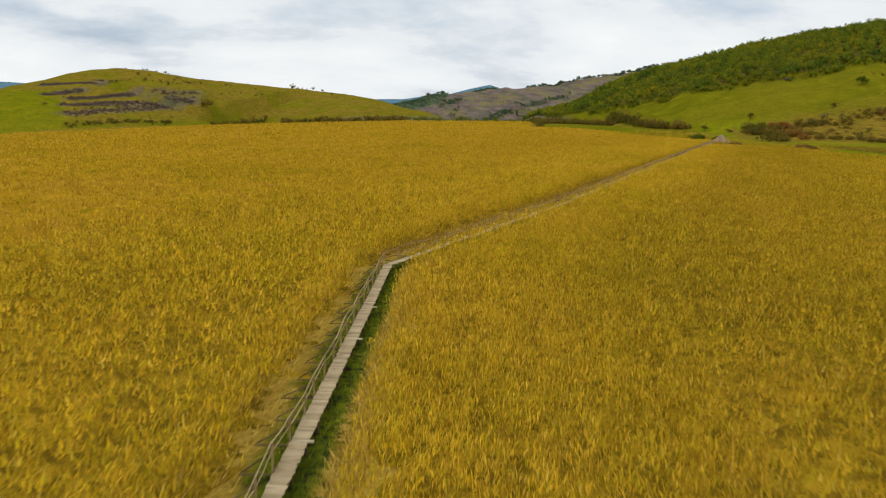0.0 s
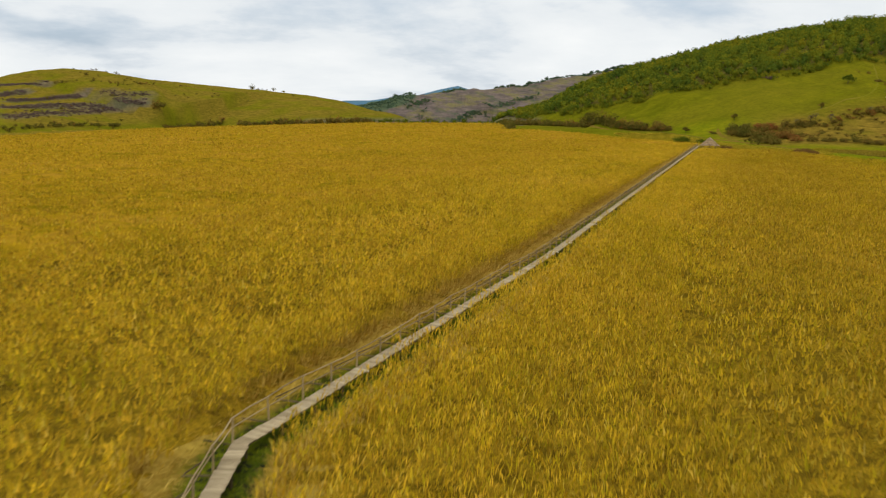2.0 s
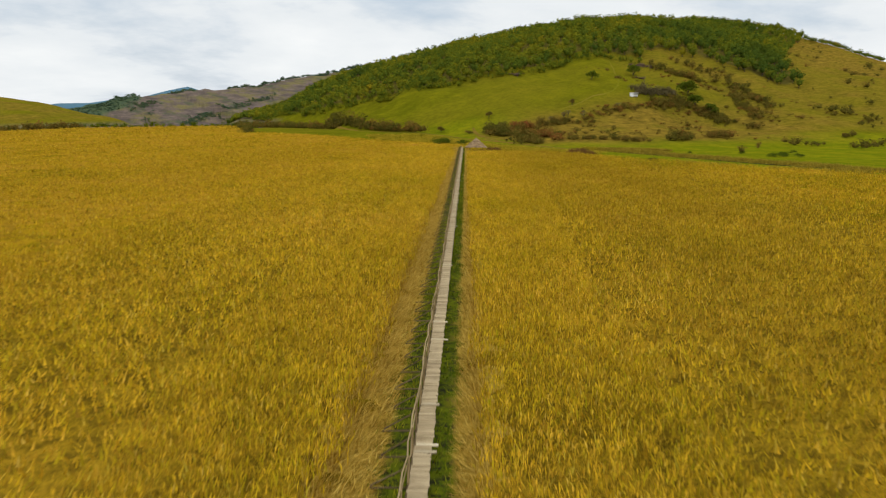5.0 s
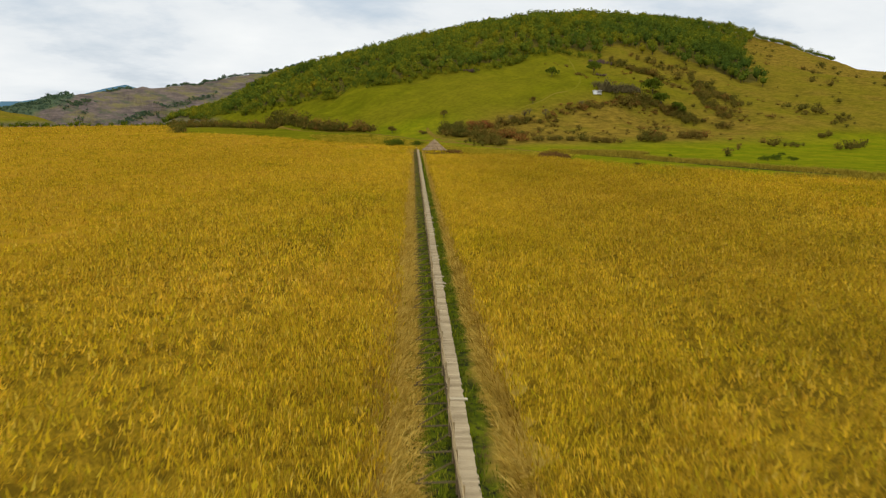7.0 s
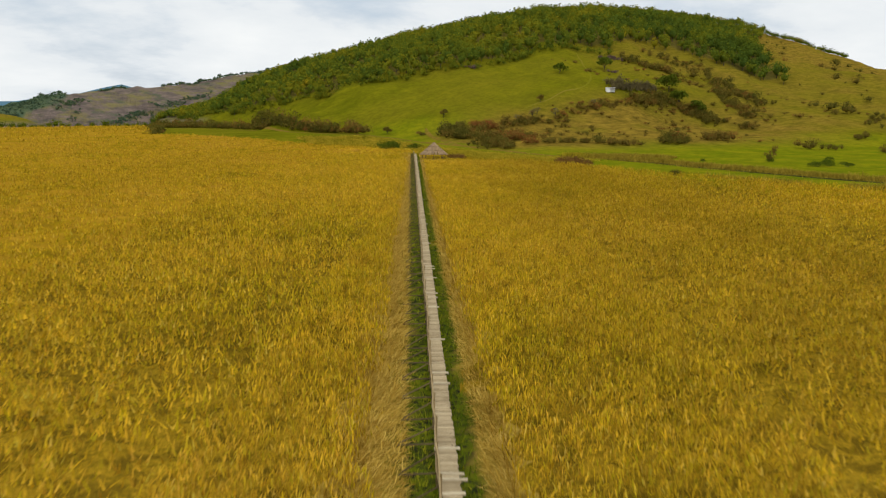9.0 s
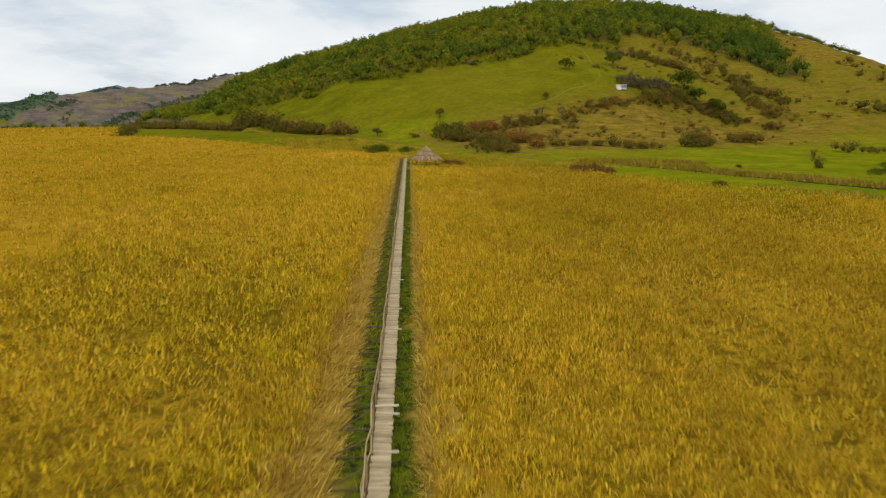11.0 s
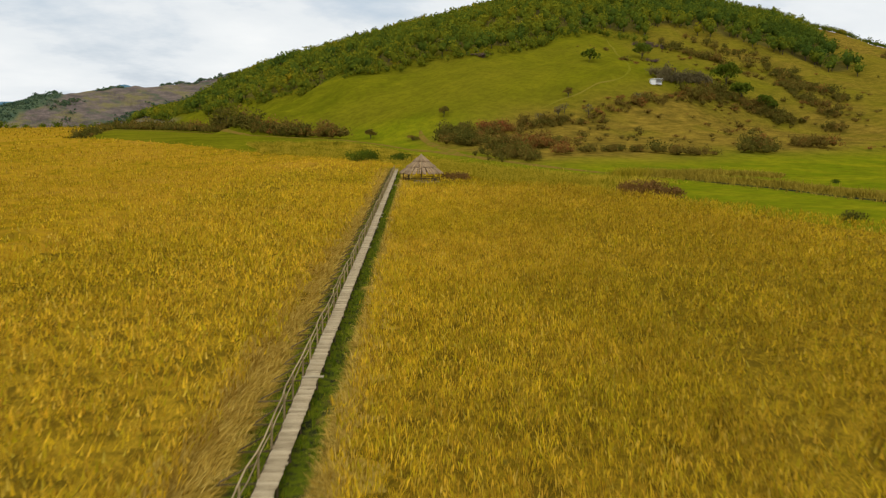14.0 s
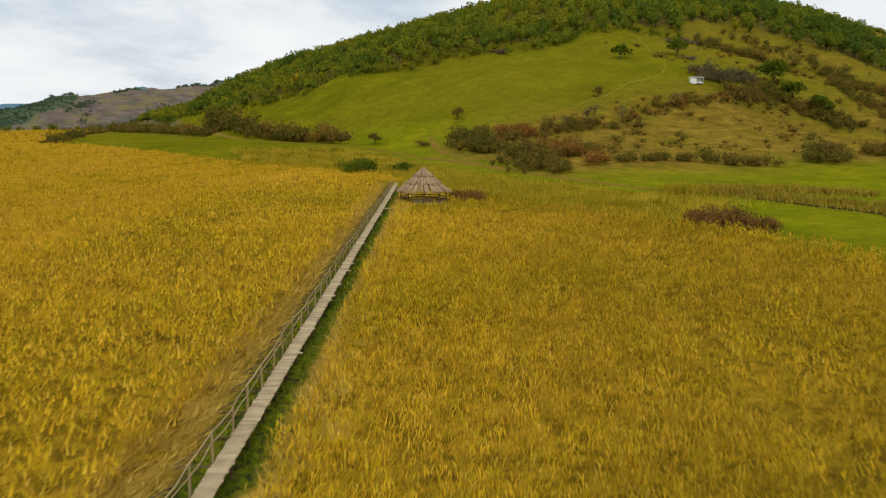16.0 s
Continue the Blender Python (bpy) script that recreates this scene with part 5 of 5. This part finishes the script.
def rank_growth():
    """Taller green herbs and uncut reed between the reed bed and the track."""
    groups = []
    for (cx, cy), (rx, ry), n, size, seed in (((130, 324), (5, 9), 3000, 1.2, 181), ((124, 365), (9, 16), 3600, 1.3, 182), ((134, 345), (7, 16), 3600, 1.1, 183), ((132.5, 324), (2.6, 2.4), 1200, 1.8, 184), ((112, 399), (9, 5), 2400, 1.3, 185), ((106, 396), (8, 6), 2400, 1.5, 186), ((155, 339), (2.6, 2.6), 900, 1.7, 189), ((112.1, 334.5), (6, 3), 700, 0.5, 196)):
        g = np.random.default_rng(seed)
        x, y = g.normal(cx, rx / 1.6, n), g.normal(cy, ry / 1.6, n)
        ok = np.hypot(x - 112.1, y - 339.4) > 4.4
        x, y = x[ok], y[ok]
        for k in range(3):
            groups.append(leaves_plain(np.column_stack([x + g.normal(0, 0.2, len(x)), y + g.normal(0, 0.2, len(x)), terrain(x, y)]), size * g.uniform(0.5, 1.15, len(x)), g.uniform(0, 6.28, len(x)), g.uniform(0.05, 0.5, len(x)), g.uniform(0.05, 0.11, len(x)), g.uniform(0.1, 0.8, len(x)), np.clip(g.normal(0.5, 0.25, len(x)), 0, 1)))
    # mixed pale herbs and thin reed from the reed bed's edge up to the track
    g = np.random.default_rng(192)
    x, y = g.uniform(100, 168, 100000), g.uniform(270, 440, 100000)
    track = from_line(x, y, ROADS["dirt_track"][0])[0]
    ok = ~inside(x, y, SHORE) & (track > 0) & (waves(x, y, 12, 193) + 0.6 * waves(x, y, 4, 194) > -0.45) & (g.uniform(0, 1, len(x)) < smoothstep(1.5, 9, track)) & (np.hypot(x - 112.1, y - 339.4) > 4.4) & (g.uniform(0, 1, len(x)) < 0.95 * smoothstep(304, 318, y - 0.9 * (x - 134)))
    x, y, track = x[ok], y[ok], track[ok]
    high = 0.35 + 1.0 * smoothstep(2, 14, track)
    for k in range(3):
        groups.append(leaves_plain(np.column_stack([x + g.normal(0, 0.25, len(x)), y + g.normal(0, 0.25, len(x)), terrain(x, y) - 0.05]), high * g.uniform(0.5, 1.2, len(x)), g.uniform(0, 6.28, len(x)), g.uniform(0.05, 0.6, len(x)), g.uniform(0.05, 0.11, len(x)), g.uniform(0.1, 0.9, len(x)), np.clip(g.normal(0.60, 0.33, len(x)) + 0.3 * waves(x, y, 9, 195), 0, 1)))
    # the reed-lined ditch on the valley meadow
    g = np.random.default_rng(187)
    p = np.concatenate([scrub_places([(158, 338), (163, 326), (164, 312), (164, 296), (165, 280), (168, 260), (171, 240), (172, 200)], 1.9, 210, g), scrub_places([(156, 340), (160, 341), (166, 338), (174, 334), (180, 326)], 1.9, 200, g), scrub_places([(150, 243), (157, 236), (166, 226)], 2.4, 110, g), scrub_places([(144, 272), (147, 260), (149, 250)], 1.2, 40, g)])
    v, f, t = gather(groups)
    tagged(new("rank_herbs", raw_mesh("rank_herbs", v, f, TALLGRASS, {"tint": t})), "tall green and straw-coloured herbs at the marsh edge", "herbs", kind="stuff")
    x, y = p[:, 0], p[:, 1]
    groups = []
    groups.append(leaves_plain(np.column_stack([x, y, terrain(x, y)]), (1.25 + 0.4 * waves(x, y, 9, 190)) * g.uniform(0.4, 1.1, len(x)), g.uniform(0, 6.28, len(x)), g.uniform(0.1, 0.8, len(x)), g.uniform(0.09, 0.18, len(x)), g.uniform(0.1, 0.8, len(x)), np.clip(g.normal(0.6, 0.25, len(x)), 0, 1)))
    v, f, t = gather(groups)
    tagged(new("ditch_reeds", raw_mesh("ditch_reeds", v, f, DITCH, {"tint": t})), "brown uneven reeds along the meadow ditch", "reeds", kind="stuff")


rank_growth()


# ---- the thatched hut at the end of the walk ----
def build_hut():
    cx, cy = 112.1, 339.4
    hut = thing("thatched_hut", (cx, cy, float(terrain(cx, cy))), "open round hut with a shaggy grey-brown reed thatch roof", "hut")
    g = np.random.default_rng(191)
    eave, peak, reach = 1.66, 4.42, 3.75
    tiers = [(1.0, 0.60), (0.68, 0.30), (0.38, 0.0)]
    for k, (out, inn) in enumerate(tiers):
        n = 66 - 14 * k
        vs, fs, ts = [], [], []
        lift = 0.17 * k
        for i in range(n):
            a = 2 * math.pi * i / n + g.uniform(-0.03, 0.03)
            w = 2 * math.pi / n * 0.85
            r0 = reach * (out + g.uniform(-0.03, 0.035))
            r1 = reach * max(inn, 0.012)
            z = lambda r: peak - (peak - eave) * (r / reach) ** 0.94 + lift
            tw = g.uniform(-0.05, 0.05)
            thick = 0.11 + g.uniform(0, 0.06)
            b = len(vs)
            for r, da, dz in ((r0, -w / 2 + tw, 0), (r0, w / 2 + tw, 0), (r1, w / 2, 0), (r1, -w / 2, 0), (r0 * 0.985, -w / 2 + tw, -thick), (r0 * 0.985, w / 2 + tw, -thick), (r1, w / 2, -0.06), (r1, -w / 2, -0.06)):
                vs.append((r * math.cos(a + da), r * math.sin(a + da), z(r) + dz + g.uniform(-0.015, 0.03)))
            fs += [(b, b + 1, b + 2, b + 3), (b + 4, b + 7, b + 6, b + 5), (b, b + 4, b + 5, b + 1), (b, b + 3, b + 7, b + 4), (b + 1, b + 5, b + 6, b + 2)]
            ts += [float(g.uniform(0, 1))] * 8
        put("thatch_layer", raw_mesh("thatch_layer", vs, fs, THATCH, {"tint": ts}), hut, "overlapping reed bundles with a ragged lower edge")
    bm = bmesh.new()
    bmesh.ops.create_cone(bm, cap_ends=True, segments=14, radius1=0.32, radius2=0.05, depth=0.5, matrix=Matrix.Translation((0, 0, peak + 0.18)))
    part("roof_cap", bm, THATCH, hut)
    for k in range(8):
        a = 2 * math.pi * (k + 0.5) / 8
        x, y = 3.05 * math.cos(a), 3.05 * math.sin(a)
        bm = bmesh.new()
        rod(bm, [(x, y, -0.3), (x + 0.02, y, 0.9), (x, y, 2.1)], [0.085, 0.08, 0.075], 8)
        part("post", bm, DARKPOLE, hut)
        b = 2 * math.pi * (k + 1.5) / 8
        x2, y2 = 3.05 * math.cos(b), 3.05 * math.sin(b)
        bm = bmesh.new()
        rod(bm, [(x, y, 2.0), (x2, y2, 2.0)], [0.07, 0.07], 6)
        part("ring_beam", bm, DARKPOLE, hut)
        if k not in (3, 4):
            for z in (0.42, 0.8):
                bm = bmesh.new()
                rod(bm, [(x, y, z), (x2, y2, z + 0.02)], [0.05, 0.045], 6)
                part("railing", bm, DARKPOLE, hut)
        bm = bmesh.new()
        rod(bm, [(x, y, 2.0), (0.2 * math.cos(a), 0.2 * math.sin(a), peak - 0.25)], [0.06, 0.045], 6)
        part("rafter", bm, DARKPOLE, hut)
    bm = bmesh.new()
    bmesh.ops.create_cone(bm, cap_ends=True, segments=8, radius1=3.2, radius2=3.2, depth=0.14, matrix=Matrix.Translation((0, 0, 0.08)) @ pose(0, 0, 0, 0, 0, 22.5))
    part("floor", bm, PLANK, hut)
    for k in range(6):
        a = 2 * math.pi * (k + 0.5) / 8 - 1.2
        bm = bmesh.new()
        stand = pose(2.6 * math.cos(a), 2.6 * math.sin(a), 0, 0, 0, math.degrees(a) + 90)
        box(bm, (-0.9, -0.16, 0.50), (0.9, 0.16, 0.56), 0.01)
        bm.transform(stand)
        seat = part("bench", bm, DARKPOLE, hut)
        for u in (-0.75, 0.75):
            bm = box(bmesh.new(), (u - 0.05, -0.05, 0.14), (u + 0.05, 0.05, 0.50))
            bm.transform(stand)
            part("leg", bm, DARKPOLE, seat)
    return hut


build_hut()


def build_shed():
    x, y = 240.6, 445.2
    shed = thing("white_shelter", (x, y, float(terrain(x, y)) - 0.15), "small white open-fronted wooden shelter on the hillside", "shelter")
    shed.rotation_euler = (0, 0, radians(-22))
    shed.scale = (0.62, 0.66, 0.76)
    def slab(name, lo, hi, m, bevel=0.02):
        part(name, box(bmesh.new(), lo, hi, bevel), m, shed)
    slab("back_wall", (-3.0, 1.5, 0), (3.0, 1.6, 2.5), WHITE)
    slab("side_wall", (-3.05, -1.5, 0), (-2.95, 1.5, 2.5), WHITE)
    slab("side_wall", (2.95, -0.2, 0), (3.05, 1.5, 2.5), WHITE)
    slab("front_wall", (-2.95, -1.55, 0), (-0.4, -1.45, 2.35), WHITE)
    slab("front_rail", (-0.4, -1.55, 0.35), (3.0, -1.45, 0.8), WHITE)
    slab("post", (2.9, -1.55, 0), (3.02, -1.43, 2.5), WHITE)
    slab("post", (1.2, -1.55, 0), (1.32, -1.43, 2.5), WHITE)
    slab("bench", (-0.3, 0.9, 0.4), (2.8, 1.4, 0.48), INNER)
    slab("roof", (-3.35, -1.9, 2.5), (3.35, 1.95, 2.72), WHITE)
    slab("floor", (-3.0, -1.5, -0.1), (3.0, 1.5, 0.1), INNER)


build_shed()


# ---- the boardwalk ----
def build_boardwalk():
    walkway = thing("boardwalk", (0, 0, 0), "long narrow weathered plank boardwalk with a pole handrail", "boardwalk")
    g = np.random.default_rng(201)
    pitch, half = 0.205, 0.31

    def plank_mesh(name, length, material, seed):
        q = np.random.default_rng(seed)
        bm = bmesh.new()
        box(bm, (-length / 2, -0.094, -0.022), (length / 2, 0.094, 0.022), 0.006)
        for v in bm.verts:
            v.co.y += q.uniform(-0.006, 0.006)
            v.co.z += q.uniform(-0.004, 0.004)
        me = bpy.data.meshes.new(name)
        bm.to_mesh(me)
        bm.free()
        me.materials.append(material)
        return me

    usual = [plank_mesh("plank", 0.605 + 0.016 * k, PLANK, 202 + k) for k in range(5)]
    odd = [plank_mesh("plank", 0.80, PALE, 211), plank_mesh("plank", 0.90, PALE, 212)]
    p = walk_points(pitch)
    away = np.hypot(p[:, 0] - 20, p[:, 1] - 118)
    near = set(np.argsort(away)[:290].tolist())
    rest_v, rest_f, rest_n = {}, {}, {}
    for i, (x, y, wx, wy) in enumerate(p):
        turn = math.degrees(math.atan2(wy, wx)) - 90
        me = usual[int(g.integers(0, 5))]
        shift = 0.07 + float(g.normal(0, 0.014))
        lift, yaw, roll = float(g.normal(0, 0.006)), float(g.normal(0, 1.2)), float(g.normal(0, 0.9))
        if g.uniform() < 0.03:
            me, shift, lift = odd[int(g.integers(0, 2))], float(g.uniform(0.06, 0.20)), 0.012
        sag = 0.03 * math.sin(i * 0.021) + 0.02 * math.sin(i * 0.083)
        m = pose(x, y, DECK + sag + lift, 0, roll, turn + yaw) @ Matrix.Translation((shift, 0, 0))
        if i in near:
            ob = new("plank", me)
            ob.parent, ob.matrix_basis = walkway, m
        else:
            key = me.materials[0].name
            co = np.array([v.co[:] for v in me.vertices])
            co = co @ np.array(m.to_3x3()).T + np.array(m.translation)
            k = rest_n.get(key, 0)
            rest_v.setdefault(key, []).append(co)
            for poly in me.polygons:
                rest_f.setdefault(key, []).extend([(k + poly.vertices[0], k + poly.vertices[j], k + poly.vertices[j + 1]) for j in range(1, len(poly.vertices) - 1)])
            rest_n[key] = k + len(co)
    for key in rest_v:
        ob = put("planking", raw_mesh("planking", np.concatenate(rest_v[key]), rest_f[key], bpy.data.materials[key]), walkway)
        tagged(ob, kind="stuff")
    # stringers, posts with outriggers and braces, and two poles of handrail
    q = walk_points(2.4)
    tops, mids, n = [], [], len(q)
    for i, (x, y, wx, wy) in enumerate(q):
        rx, ry = wy, -wx
        h = 0.86 + float(g.normal(0, 0.03))
        o = -(half - 0.02) + float(g.normal(0, 0.02))
        lean = float(g.normal(0, 0.03))
        base = Vector((x + o * rx, y + o * ry, 0))
        head = Vector((x + (o + lean) * rx, y + (o + lean) * ry, DECK + h))
        bm = bmesh.new()
        rod(bm, [base - Vector((0, 0, 0.3)), base.lerp(head, 0.5), head + Vector((0, 0, 0.04))], [0.045, 0.042, 0.036], 7)
        upright = part("post", bm, POLE, walkway)
        far = -1.55 + float(g.normal(0, 0.08))
        bm = bmesh.new()
        rod(bm, [(x + half * rx, y + half * ry, DECK - 0.14), (x + far * rx, y + far * ry, DECK - 0.20)], [0.034, 0.028], 6)
        part("outrigger", bm, DARKPOLE, walkway)
        if g.uniform() < 0.9:
            bm = bmesh.new()
            rod(bm, [(x + (far + 0.08) * rx, y + (far + 0.08) * ry, DECK - 0.12), head - Vector((0, 0, 0.3))], [0.028, 0.024], 6)
            part("brace", bm, DARKPOLE, upright, "thin slanting strut")
        bm = bmesh.new()
        rod(bm, [(x + (half - 0.04) * rx, y + (half - 0.04) * ry, -0.4), (x + (half - 0.04) * rx, y + (half - 0.04) * ry, DECK - 0.03)], [0.06, 0.055], 6)
        part("support_post", bm, DARKPOLE, walkway)
        out = Vector((-0.04 * rx, -0.04 * ry, 0))
        tops.append(head + out + Vector((0, 0, float(g.normal(0, 0.02)))))
        mids.append(base.lerp(head, 0.79) + out + Vector((0, 0, float(g.normal(0, 0.05)))))
    for line, rad in ((tops, 0.031), (mids, 0.026)):
        for i in range(n - 1):
            a, b = line[i], line[i + 1]
            c = a.lerp(b, 0.5) + Vector((float(g.normal(0, 0.035)), float(g.normal(0, 0.02)), float(g.normal(-0.02, 0.03))))
            over = (b - a) * 0.03
            bm = bmesh.new()
            rod(bm, [a - over, c, b + over], [rad, 0.93 * rad, 0.85 * rad], 7)
            part("rail", bm, POLE, walkway)
    for o in (-0.26, 0.26):
        for (ax, ay), (bx, by) in zip(WALK, WALK[1:]):
            w = Vector((bx - ax, by - ay, 0)).normalized()
            s = Vector((w.y, -w.x, 0)) * o
            bm = bmesh.new()
            rod(bm, [Vector((ax, ay, DECK - 0.085)) + s, Vector((bx, by, DECK - 0.085)) + s], [0.055, 0.055], 6)
            part("stringer", bm, DARKPOLE, walkway)
    return walkway


build_boardwalk()


def side_jetty():
    """The short side plank near the hut."""
    jetty = thing("side_jetty", (0, 0, 0), "short grey side platform off the boardwalk", "jetty")
    (ax, ay), (bx, by) = WALK[3], WALK[4]
    w = Vector((bx - ax, by - ay, 0)).normalized()
    s = Vector((w.y, -w.x, 0))
    c = Vector((bx, by, 0)) - w * 37.8 + s * 1.35
    turn = math.degrees(math.atan2(w.y, w.x)) - 90
    for k in range(4):
        bm = box(bmesh.new(), (-1.05, -0.09, -0.02), (1.05, 0.09, 0.02), 0.006)
        bm.transform(pose(*(c + w * (k - 1.5) * 0.21 + Vector((0, 0, DECK - 0.06))), 0, 0, turn))
        part("plank", bm, POLE, jetty)
    for u, v in ((0.9, -0.3), (0.9, 0.3), (-0.9, -0.3), (-0.9, 0.3)):
        e = c + s * u + w * v
        bm = rod(bmesh.new(), [(e.x, e.y, -0.3), (e.x, e.y, DECK - 0.08)], [0.05, 0.05], 6)
        part("leg", bm, DARKPOLE, jetty)


side_jetty()
